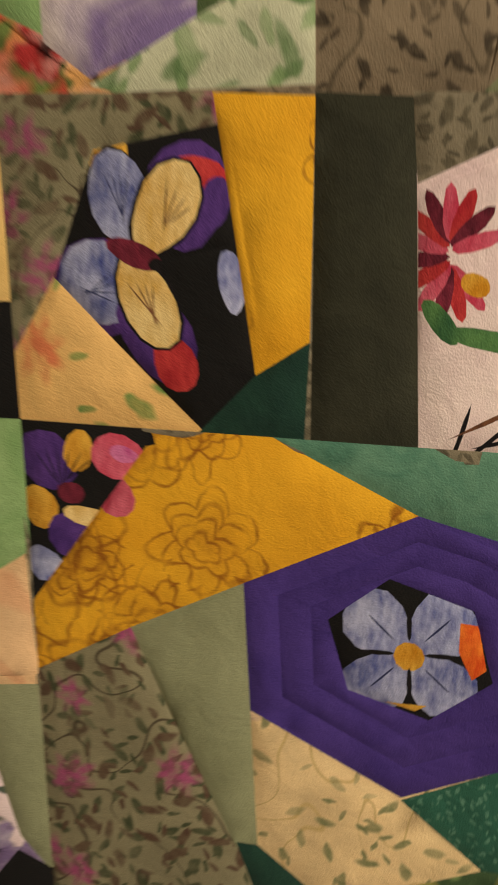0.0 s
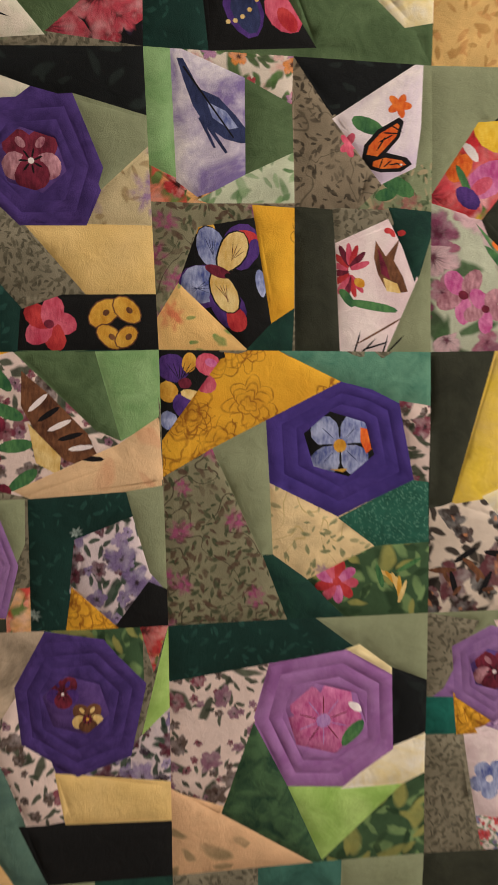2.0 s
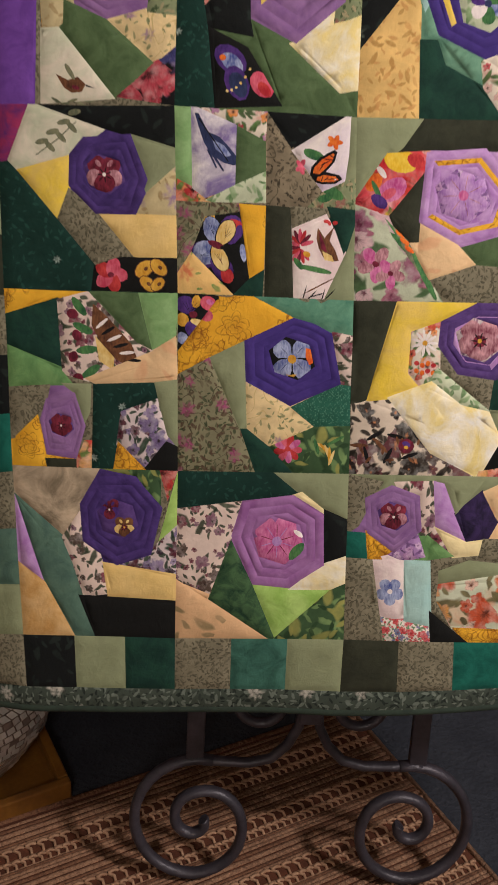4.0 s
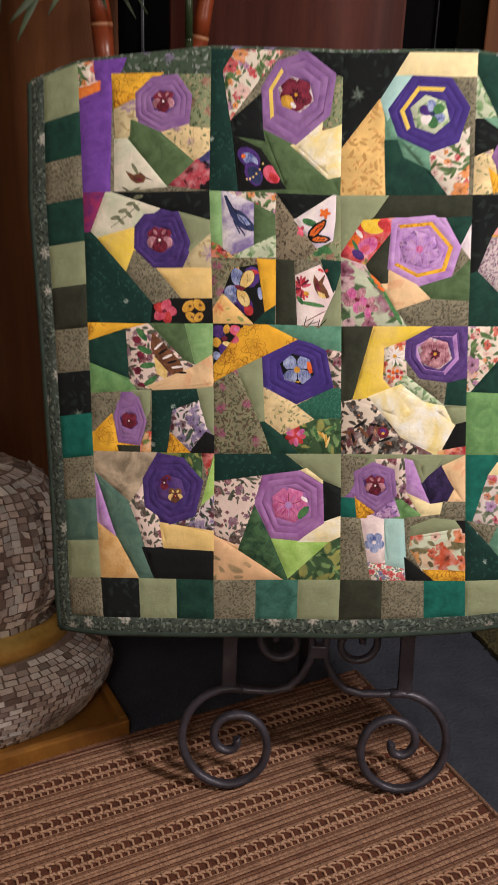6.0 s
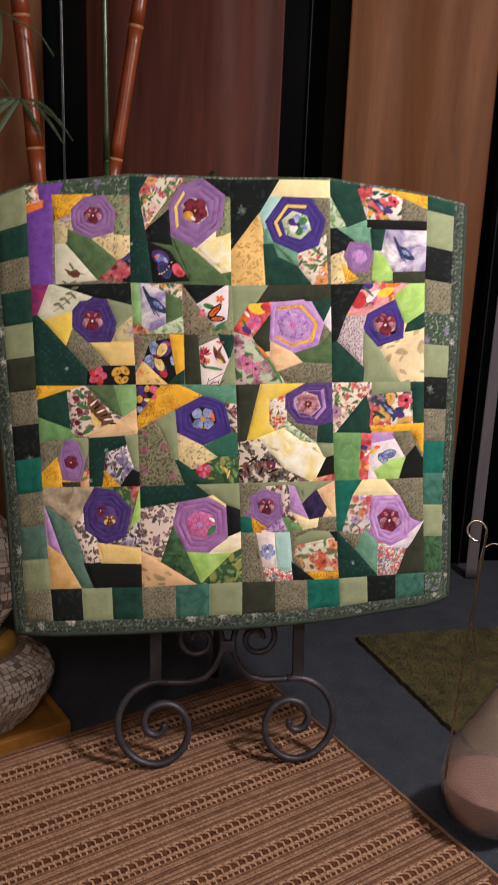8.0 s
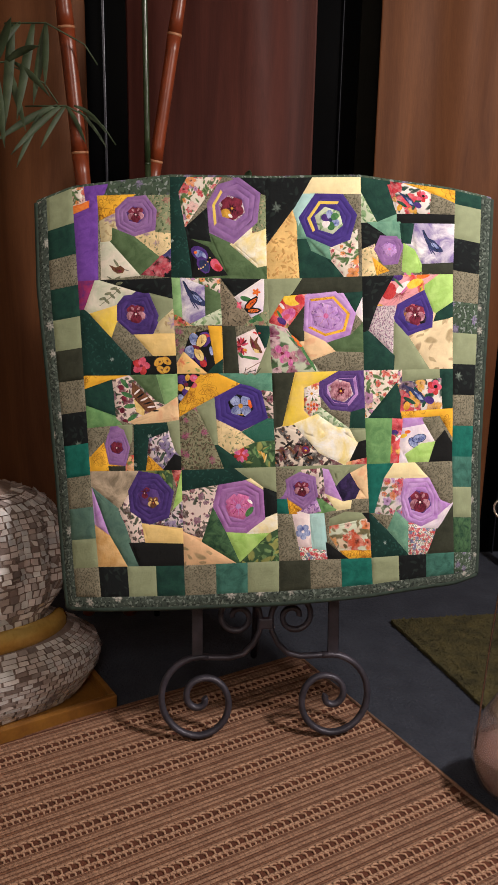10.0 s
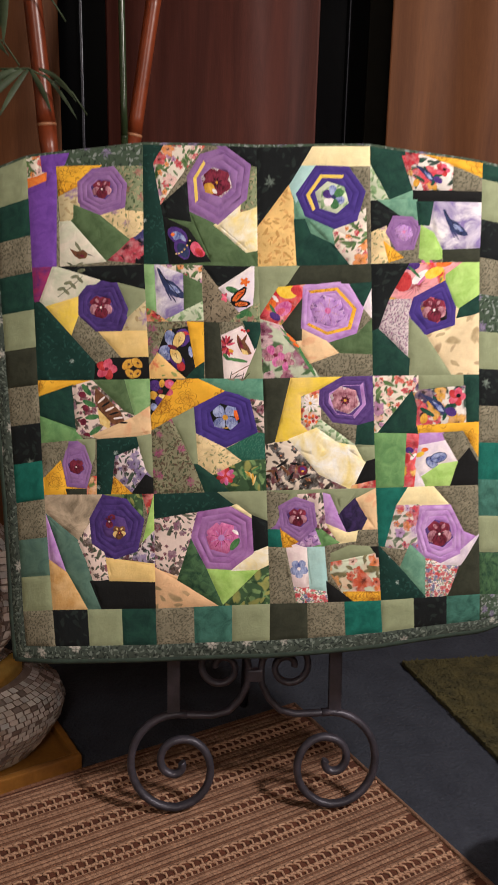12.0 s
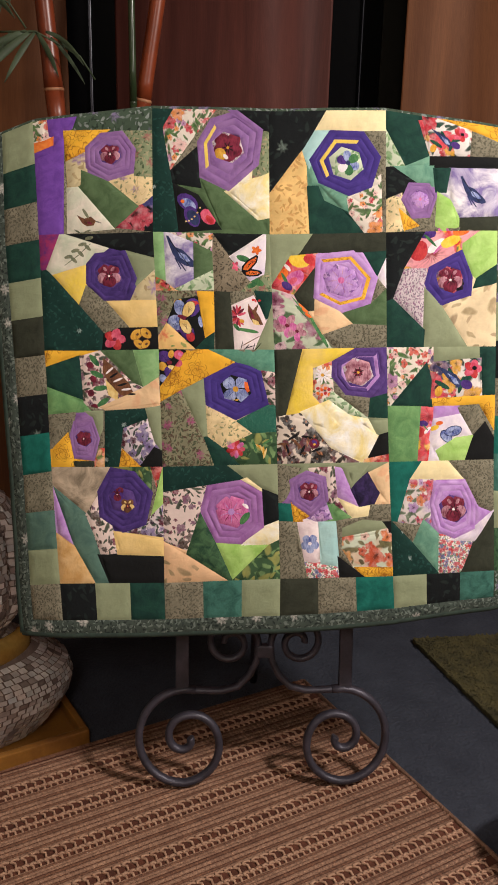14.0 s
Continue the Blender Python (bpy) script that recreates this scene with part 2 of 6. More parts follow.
FABRIC = {
    "gold": outline("gold_cotton", "#f2ba3a", "#e6a62e", "#94591a"),
    "lemon": mottle("lemon_cotton", "#f0d04a", "#e8c86a", 25),
    "cream": plain("cream_cotton", "#f8e8b8", "#f2dfaa"),
    "creamyellow": plain("buttercream_cotton", "#efcf8c", "#e6c47c"),
    "tan": mottle("tan_cotton", "#c99a5c", "#dcb680", 30),
    "peach": sprig("peach_cotton", "#f2cda0", ["#e4b088"], 26, 0.5),
    "sage": plain("sage_cotton", "#8a9272", "#949c7c"),
    "dark": mottle("bark_cotton", "#2e3127", "#383b2f", 40),
    "black": plain("black_cotton", "#0f1011", "#151617"),
    "blackleaf": sprig("black_leaf_print", "#101416", ["#222b29"], 44, 0.6, "#7c8a80", None, 0.25, 0.14),
    "blackwhite": floral("black_white_print", "#e6d6c6", ["#241c1c", "#3a2424", "#6c3c44", "#2c2420"], "#2c2622", 27, 0.42, "#c88860", 0.72, 0),
    "forest": mottle("forest_cotton", "#15352f", "#1f4439", 45),
    "forestmottle": mottle("forest_mottle", "#22402f", "#4a6a48", 70),
    "olive": mottle("olive_cotton", "#4b6140", "#5d7450", 40),
    "green": mottle("green_cotton", "#5f8a56", "#78a268", 40),
    "mint": mottle("mint_cotton", "#7fa86e", "#95bb82", 45),
    "lime": mottle("lime_cotton", "#96bf5e", "#b4d67c", 30),
    "teal": mottle("teal_cotton", "#145a50", "#1f6c60", 40),
    "tealgreen": mottle("sea_green_cotton", "#4f8470", "#6a9c84", 50),
    "sageteal": mottle("eucalyptus_cotton", "#5f8c78", "#78a48c", 40),
    "slate": mottle("slate_cotton", "#4c6860", "#5c7a6c", 35),
    "aqua": plain("aqua_cotton", "#b4d6d2", "#a4cccc"),
    "white": mottle("white_wash_print", "#f8eeec", "#d8c8de", 18),
    "whiteyellow": mottle("white_yellow_wash", "#fbf7ef", "#f4e09a", 22),
    "orange": mottle("orange_print", "#e06a28", "#f08c40", 50),
    "violet": mottle("violet_cotton", "#6a3f9a", "#7a4cae", 40),
    "violetflor": mottle("violet_flower_print", "#5c2a70", "#9a3060", 45),
    "indigo": mottle("indigo_cotton", "#3e2e7a", "#4a3888", 35),
    "purple": mottle("purple_cotton", "#3c2a66", "#503a80", 45),
    "plum": mottle("plum_cotton", "#4c3472", "#604688", 60),
    "mauve": mottle("mauve_cotton", "#845e98", "#9670a6", 40),
    "orchid": mottle("orchid_cotton", "#94609f", "#a878b4", 30),
    "lilac": mottle("lilac_cotton", "#ae7cc4", "#c8a0d8", 35),
    "marble": mottle("marbled_taupe", "#7c705e", "#c8b49c", 20),
    "tealsprig": sprig("teal_sprig_print", "#14352f", ["#244a43"], 95, 0.45, "#b4c6c0", None, 0.3, 0.13),
    "tealdots": sprig("teal_speckle", "#2c6454", ["#5a8c78"], 260, 0.6),
    "graysprig": sprig("gray_sprig_print", "#857f6c", ["#4c493c", "#5c5848"], 120, 0.85),
    "taupesprig": sprig("taupe_sprig_print", "#897d69", ["#3c362c"], 105, 0.85, None, "#5c5444"),
    "taupeflor": sprig("taupe_flower_print", "#cfc0c4", ["#6c5c70", "#8c6080"], 130, 0.9),
    "oliveflor": sprig("olive_flower_print", "#87846a", ["#3c4630", "#544034"], 92, 0.8, "#a04c78", "#3e3428"),
    "greenflor": sprig("green_flower_print", "#8a9472", ["#46583c", "#b0a080"], 95, 0.8, "#a06060"),
    "darkflor": sprig("dark_flower_print", "#465646", ["#28342a", "#8c9490"], 80, 0.7, "#8878a0"),
    "creamflor": sprig("cream_flower_print", "#ecd3a2", ["#76805a"], 95, 0.5, "#9c7c98", "#c8b078", 0.5, 0.2),
    "tanflor": sprig("tan_flower_print", "#d2c298", ["#a89068"], 60, 0.7, "#9070a0"),
    "peachflor": sprig("peach_flower_print", "#f0c680", ["#6c9450"], 60, 0.62, "#e07c58", None, 0.8, 0.2),
    "whitesprig": floral("white_sprig_print", "#eed8d0", ["#7c3448", "#8c6078", "#54443c"], "#4a5644", 46, 0.34, "#2a1c1c", 0.45, 0, 0.45),
    "leafwhite": sprig("white_leaf_print", "#d3dcc0", ["#567f4c", "#84a674"], 50, 0.95),
    "leafgreen": sprig("leaf_print", "#405c3e", ["#7c9a64", "#284028", "#9c9c58"], 36, 0.9),
    "leafflor": floral("orchid_leaf_print", "#c9d0b8", ["#a8607c", "#8c4468", "#d8b4bc"], "#54744c", 19, 0.50, "#5c1c38", 0.62, 0),
    "reddots": floral("red_flower_sprinkle", "#f2e6e0", ["#d03c44", "#d86870", "#6a78a8"], "#7ca078", 105, 0.42, "#a03038", 0.75, 0),
    "lily": floral("red_lily_print", "#d8584a", ["#e88c70", "#b83038", "#e8b070"], "#6c8c4c", 24, 0.5),
    "whiteflor": floral("white_garden_print", "#eee2d4", ["#d0503c", "#e8944c", "#b884b0", "#c83c4c", "#e8c0b8"], "#5c8048", 34, 0.36, "#3a2420", 0.6, 1),
    "brightflor": floral("tulip_garden_print", "#e9b840", ["#e0505c", "#f0c030", "#e87c30", "#d82c38", "#f0a0a8"], "#5c8c48", 17, 0.62, "#8c2430", 0.95, 3),
    "orangeflor": floral("orange_garden_print", "#d9dfc8", ["#dc7438", "#c85030", "#e8a860", "#e4c0b0"], "#7c7450", 24, 0.46, "#5a2418", 0.7, 1),
    "lilacflor": floral("lilac_flower_print", "#b48cc8", ["#d8b4e0", "#8c58a8", "#c898d0"], "#9068a8", 60, 0.42, "#6a3a80"),
    "butterdark": floral("dark_butterfly_print", "#100e12", ["#c04858", "#44447c", "#c88c38", "#4c2c60", "#b43c4c"], "#3c2c48", 24, 0.52, "#2a1c1c", 0.8, 0),
    "outer": sprig("green_border_print", "#414a43", ["#1c2421", "#6e776f"], 85, 0.85, "#b9b4ac", None, 0.4, 0.26),
    "violetgarden": floral("violet_garden_print", "#e4d4d8", ["#7c6a98", "#5a2434", "#9c88b4", "#3c2c3c"], "#3a5040", 40, 0.42, "#2a1c1c", 0.8, 1),
    "lilacorange": floral("lilac_orange_print", "#e9dcd8", ["#a488bc", "#d88050", "#b894c4", "#c84454"], "#7c8c70", 30, 0.44, "#5c4060", 0.75, 1),
    "birdprint": floral("poppy_bird_print", "#e9e0da", ["#c02c3c", "#3c3860", "#d84858", "#e0a840"], "#24483c", 23, 0.44, "#181014", 0.7, 0),
    "whitepink": mottle("blush_wash_print", "#f6e8e6", "#e4ced2", 18),
    "whitewash": mottle("pale_leaf_wash", "#e6dccc", "#c8ccb4", 22),
    "creamleaf": sprig("cream_leaf_print", "#f0d9b0", ["#b49c7c", "#a4906c"], 26, 0.42),
    "creamwarm": sprig("apricot_print", "#ecc47e", ["#d09c60", "#b88c50"], 62, 0.6),
    "peachleaf": sprig("peach_leaf_print", "#eabf94", ["#8c7c5c"], 28, 0.5),
    "plumnight": mottle("night_pansy_print", "#1c1630", "#3c2c5c", 40),
    "lilacwash": mottle("lilac_wash_print", "#f6f0f2", "#8474aa", 17),
    "batik": mottle("batik_cotton", "#2c544a", "#46766a", 30),
}
INK = {
    "black": ink("ink_black", "#0c0b0d", "#1a181c"),
    "blue": ink("ink_blue", "#46549a", "#b8c2e4"),
    "deepblue": ink("ink_deep_blue", "#232a4c", "#3a4470"),
    "violet": ink("ink_violet", "#3c2468", "#5c3c8c"),
    "maroon": ink("ink_maroon", "#4c1424", "#8c3048"),
    "pink": ink("ink_pink", "#b84488", "#e08cbc"),
    "rose": ink("ink_rose", "#c03c58", "#e07088"),
    "lilac": ink("ink_lilac", "#a070bc", "#d0a8dc"),
    "gold": ink("ink_gold", "#c88a28", "#e8b850"),
    "sand": ink("ink_sand", "#d8b060", "#f0d898"),
    "orange": ink("ink_orange", "#d0481c", "#f08838"),
    "red": ink("ink_red", "#a82430", "#d04848"),
    "white": ink("ink_white", "#e8dce0", "#faf2f0"),
    "green": ink("ink_green", "#2c5c3c", "#5a8c54"),
    "brown": ink("ink_brown", "#4a2c20", "#84583c"),
    "dusty": ink("ink_dusty_rose", "#7c3c50", "#d8a4b0"),
    "leafgrey": ink("ink_leaf_grey", "#5c6450", "#8c8c70"),
    "lemon": ink("ink_lemon", "#e8b828", "#f4d458"),
    "darkgreen": ink("ink_dark_green", "#183c30", "#2c5844"),
}


def solid(name, a, b, scale=8.0, rough=0.6, metal=0.0, bump=0.2, dist=0.002):
    m = Nodes(name, rough, metal)
    v = m.obj()
    fine = m.noise(v, scale * 9, 4)
    col = m.ramp(m.noise(v, scale, 4), [(0.3, rgb(a)), (0.7, rgb(b))])
    col = m.mix(1.0, col, m.ramp(fine, [(0.3, 0.82), (0.7, 1.0)]), "MULTIPLY")
    m.bump(fine, bump, dist)
    return m.colour(col)


IRON = solid("wrought_iron", "#3c3a44", "#54505c", 30, 0.4, 0.3, 0.4)
CARPET = solid("navy_carpet", "#2c303c", "#3a3e4a", 12, 1.0, 0, 1.0, 0.006)
GREEN_RUG = solid("moss_rug_pile", "#3c3820", "#5e5632", 22, 1.0, 0, 1.0, 0.008)
DARK_WALL = solid("night_glass_frame", "#050506", "#08080a", 4, 0.35)
DARK_WALL.node_tree.nodes["Principled BSDF"].inputs["Specular IOR Level"].default_value = 0.02
# Pale paint for unseen surfaces, lightened to brighten reflections in the statue.
WALL_PAINT = solid("room_paint", "#cfc2ae", "#d8ccba", 3, 0.9)
CEILING_PAINT = solid("ceiling_paint", "#cfc4b4", "#d8cec0", 3, 0.9)


def cord(name, a, b, dark):
    """Twisted jute, crossed by thin darker lines that the bump sinks."""
    m = Nodes(name, 0.95)
    v = m.obj()
    col = m.ramp(m.noise(v, 45, 4), [(0.3, rgb(a)), (0.7, rgb(b))])
    x = m.add("ShaderNodeSeparateXYZ", Vector=v).outputs[0]
    wob = m.math("MULTIPLY", m.noise(v, 140, 2), 9.0)
    cross = m.math("SINE", m.math("ADD", m.math("MULTIPLY", x, 560.0), wob))
    col = m.mix(m.ramp(cross, [(0.8, 0.0), (0.98, 0.45)]), col, rgb(dark))
    fine = m.noise(v, 420, 3)
    col = m.mix(1.0, col, m.ramp(fine, [(0.3, 0.7), (0.7, 1.1)]), "MULTIPLY")
    m.bump(m.math("SUBTRACT", fine, m.math("MULTIPLY", cross, 0.35)), 1.0, 0.002)
    return m.colour(col)


RUG_CORD = cord("jute_cord", "#96705a", "#b28a70", "#6a4634")
# Reddish brown backing, its dark tone standing in for shadow between the cords.
RUG_DARK = solid("rug_backing_shade", "#4e2a1c", "#6a3c29", 50, 0.95, 0, 0.8, 0.002)
RUG_MID = cord("rug_mid_cord", "#754f3c", "#8e644c", "#4e3024")
RUG_BRAID = solid("braid_strand", "#ae846a", "#cca488", 90, 0.95, 0, 0.8, 0.002)
TRAY_WOOD = solid("honey_wood", "#744a22", "#9c6c30", 14, 0.3)
WIRE = solid("handle_wire", "#8c8078", "#b4a89c", 20, 0.22, 0.95)
BAMBOO_RED = solid("red_bamboo", "#6c2e18", "#8c4022", 9, 0.35)
BAMBOO_RING = solid("bamboo_node", "#a06848", "#b88460", 30, 0.5)
BAMBOO_GREEN = solid("green_bamboo", "#202c18", "#34422a", 9, 0.25)
LEAF = solid("bamboo_leaf", "#2c3820", "#46543a", 20, 0.6)
BINDING = solid("binding_cotton", "#26322c", "#34443a", 60, 0.9)
GROUT = solid("statue_grout", "#7a6a62", "#94827a", 40, 0.5)
STATUE_GOLD = solid("statue_gold", "#d8aa50", "#f4d480", 12, 0.22, 0.5, 0.1)


def mirror_tile():
    """Silvered glass with cloudy mottling; per-tile tones put sparkle and dim reflections into the colour."""
    m = Nodes("mirror_tile", 0.2, 0.35)
    m.bsdf.inputs["Coat Weight"].default_value = 1.0
    m.bsdf.inputs["Coat Roughness"].default_value = 0.06
    r = m.add("ShaderNodeNewGeometry").outputs["Random Per Island"]
    m.set(m.bsdf, "Roughness", m.ramp(r, [(0.0, 0.45), (0.4, 0.3), (0.7, 0.12), (1.0, 0.05)]))
    v = m.obj()
    cloud = m.ramp(m.noise(v, 60, 4), [(0.3, 0.75), (0.7, 1.0)])
    # Tone per tile imitates glints; the mottling is multiplied over it.
    return m.colour(m.mix(1.0, m.ramp(r, [(0.0, rgb("#8c7e7a")), (0.2, rgb("#d8ccc8")), (0.5, rgb("#fffafa")), (1.0, rgb("#ffffff"))]), cloud, "MULTIPLY"))


MIRROR = mirror_tile()


def satin(name, a, b):
    m = Nodes(name, 0.6)
    m.bsdf.inputs["Specular IOR Level"].default_value = 0.18
    v = m.obj()
    # Upright wavy streaks: satin highlights and fold shading put into the colour.
    wide = m.add("ShaderNodeMapping", Vector=v, Scale=(9, 1, 0.8))
    col = m.ramp(m.noise(wide.outputs[0], 1.6, 5, 0.6, 0.8), [(0.3, rgb(a)), (0.7, rgb(b))])
    thread = m.add("ShaderNodeMapping", Vector=v, Scale=(1.0, 1.0, 0.03))
    fine = m.noise(thread.outputs[0], 700, 3)
    col = m.mix(1.0, col, m.ramp(fine, [(0.3, 0.86), (0.7, 1.05)]), "MULTIPLY")
    m.bump(fine, 0.2, 0.001)
    return m.colour(col)


CURTAIN_DARK = satin("plum_brown_satin", "#40201c", "#5c3129")
CURTAIN_TAN = satin("bronze_satin", "#573420", "#73492d")


def smoky_glass():
    m = Nodes("smoky_glass", 0.04)
    m.bsdf.inputs["Base Color"].default_value = rgb("#efe4e0")
    m.bsdf.inputs["Transmission Weight"].default_value = 0.95
    m.bsdf.inputs["IOR"].default_value = 1.45
    v = m.obj()
    m.bump(m.noise(v, 20, 2), 0.2, 0.004)
    return m.mat


GLASS = smoky_glass()

# ---- building helpers ----


def part(name, bm, material, parent=None, label=""):
    """One mesh object from a bmesh, under its thing."""
    me = bpy.data.meshes.new(name)
    bm.normal_update()
    bm.to_mesh(me)
    bm.free()
    for mat in (material if isinstance(material, (list, tuple)) else [material]):
        me.materials.append(mat)
    ob = new(name, me)
    if parent is not None:
        ob.parent = parent
    if label:
        tagged(ob, label)
    return ob


def thing(name, label, category, group="", kind="", at=None):
    ob = new(name)
    ob.empty_display_size = 0.05
    if at is not None:
        ob.matrix_world = at
    return tagged(ob, label, category, group, kind)


def box(lo, hi, bevel=0.0, turn=None):
    bm = bmesh.new()
    bmesh.ops.create_cube(bm, size=1)
    lo, hi = Vector(lo), Vector(hi)
    for v in bm.verts:
        v.co = Vector([(a + b) / 2 + c * (b - a) for a, b, c in zip(lo, hi, v.co)])
    if bevel:
        bmesh.ops.bevel(bm, geom=bm.edges[:], offset=bevel, segments=2, affect="EDGES", profile=0.5)
    if turn is not None:
        bm.transform(turn)
    return bm


def tube(points, radius, sides=8, flat=1.0, closed_ends=True, radii=None, bm=None, side=Vector((0, 1, 0))):
    """A bar swept along points; flat squeezes it across `side`."""
    bm = bm or bmesh.new()
    pts = [Vector(p) for p in points]
    rings = []
    for k, p in enumerate(pts):
        d = (pts[min(k + 1, len(pts) - 1)] - pts[max(k - 1, 0)]).normalized()
        s = side - d * side.dot(d)
        s = s.normalized() if s.length > 1e-4 else d.orthogonal().normalized()
        n = d.cross(s)
        r = radii[k] if radii else radius
        rings.append([bm.verts.new(p + r * (math.cos(a) * n + flat * math.sin(a) * s)) for a in (2 * math.pi * (q + 0.5) / sides for q in range(sides))])
    for a, b in zip(rings, rings[1:]):
        for q in range(sides):
            f = bm.faces.new((a[q], a[(q + 1) % sides], b[(q + 1) % sides], b[q]))
            f.smooth = True
    if closed_ends:
        bm.faces.new(rings[0][::-1])
        bm.faces.new(rings[-1])
    return bm


def lathe(profile, steps=48):
    bm = bmesh.new()
    rings = [[bm.verts.new((r * math.cos(2 * math.pi * k / steps), r * math.sin(2 * math.pi * k / steps), z)) for k in range(steps)] for r, z in profile]
    for a, b in zip(rings, rings[1:]):
        for k in range(steps):
            bm.faces.new((a[k], a[(k + 1) % steps], b[(k + 1) % steps], b[k])).smooth = True
    return bm


# ---- the room ----
floor = tagged(part("floor", box((-3, -4.2, -0.1), (3, 1.2, 0)), CARPET), "dark navy cut-pile carpet over the room", "floor", kind="structure")
tagged(part("wall_north", box((-3, 1.06, 0), (3, 1.2, 2.6)), DARK_WALL), "black night-dark glazed wall behind the curtains", "wall", kind="structure")
# Three walls and a ceiling out of view, added to close in and bounce light.
tagged(part("wall_south", box((-3, -4.3, 0), (3, -4.2, 2.6)), WALL_PAINT), "unseen pale wall added to bounce lamp light", "wall", kind="structure")
tagged(part("wall_east", box((3, -4.3, 0), (3.1, 1.2, 2.6)), WALL_PAINT), "unseen pale wall added to bounce lamp light", "wall", kind="structure")
tagged(part("wall_west", box((-3.1, -4.3, 0), (-3, 1.2, 2.6)), WALL_PAINT), "unseen pale wall added to bounce lamp light", "wall", kind="structure")
tagged(part("ceiling", box((-3.1, -4.3, 2.6), (3.1, 1.2, 2.7)), CEILING_PAINT), "unseen pale ceiling added to bounce lamp light", "ceiling", kind="structure")
tagged(part("baseboard", box((-3, 0.99, 0), (3, 1.06, 0.09), 0.004), DARK_WALL), "black painted skirting under the glazing", "baseboard", kind="structure")


def mullion(x0, x1, name, edges=(), y=0.97):
    """A black upright of the glazing with thin edge strips; window_1's stands in for a highlight."""
    ob = thing(name, "black metal window frame beside the curtain", "window frame", kind="structure")
    part("frame", box((x0, y, 0.0), (x1, y + 0.06, 2.6), 0.004), DARK_WALL, ob)
    for e, wide in edges:
        part("frame", box((e, y - 0.012, 0.0), (e + wide, y - 0.001, 2.6), 0.0015), FRAME_EDGE if wide < 0.02 else FRAME_LEAF, ob, "thin grey edge strip with highlight tone" if wide < 0.02 else "dark olive door leaf")
    return ob


FRAME_EDGE = solid("frame_edge", "#24242a", "#34343c", 6, 0.3, 0.5)
FRAME_LEAF = solid("frame_leaf", "#191713", "#211e18", 5, 0.45)
FRAME_LEAF.node_tree.nodes["Principled BSDF"].inputs["Specular IOR Level"].default_value = 0.05
# The 4 mm strip is a highlight line on the black frame, built as a part.
mullion(0.19, 0.41, "window_1", ((0.283, 0.004), (0.337, 0.07)))
mullion(-0.50, -0.335, "window_2", ((-0.427, 0.008),))
mullion(0.84, 0.98, "window_3", ((0.9, 0.005),))


def curtain(x0, x1, material, label, seed, bottom=0.02, deep=0.024):
    """A hanging panel with uneven soft folds that lean and pinch on their way down."""
    rnd = random.Random(seed)
    waves = [(f, rnd.uniform(0, 6.3), rnd.uniform(0.6, 1.2) * (12 / f) ** 1.1, rnd.uniform(0.008, 0.03)) for f in (6, 9, 14, 23, 37)]
    bm = bmesh.new()
    nx, nz = int((x1 - x0) / 0.005), 60
    rows = []
    for j in range(nz + 1):
        z = bottom + (2.5 - bottom) * j / nz
        row = []
        for i in range(nx + 1):
            x = x0 + (x1 - x0) * i / nx
            d = 0.0
            for f, p, a, sway in waves:
                bend = x + sway * math.sin(2.3 * z + p) + 0.012 * noise.noise((x * 5, z * 1.6, p))
                d += a * math.sin(f * bend + p) * (0.7 + 0.6 * noise.noise((x * 3 + p, z * 1.3, 1.7)))
            row.append(bm.verts.new((x, 0.83 + d * deep, z)))
        rows.append(row)
    for a, b in zip(rows, rows[1:]):
        for i in range(nx):
            bm.faces.new((a[i], a[i + 1], b[i + 1], b[i])).smooth = True
    ob = part("curtain", bm, material)
    mod = ob.modifiers.new("cloth", "SOLIDIFY")
    mod.thickness = 0.003
    return tagged(ob, label, "curtain", "curtains before the glass")


curtain(-1.7, -0.457, CURTAIN_TAN, "bronze brown satin curtain behind the bamboo", 3)
curtain(-0.352, 0.188, CURTAIN_DARK, "dark plum brown satin curtain hanging in folds", 5)
curtain(0.368, 0.79, CURTAIN_TAN, "bronze brown satin curtain beside the black frame", 8)
curtain(0.885, 0.922, satin("grey_satin", "#5a545c", "#6c666c"), "narrow grey satin curtain strip beside the window frame", 12, 0.0, 0.006)

# ---- floor coverings ----
RUG = pose(0.118, 0.270, 0, 0, 0, 26.4)


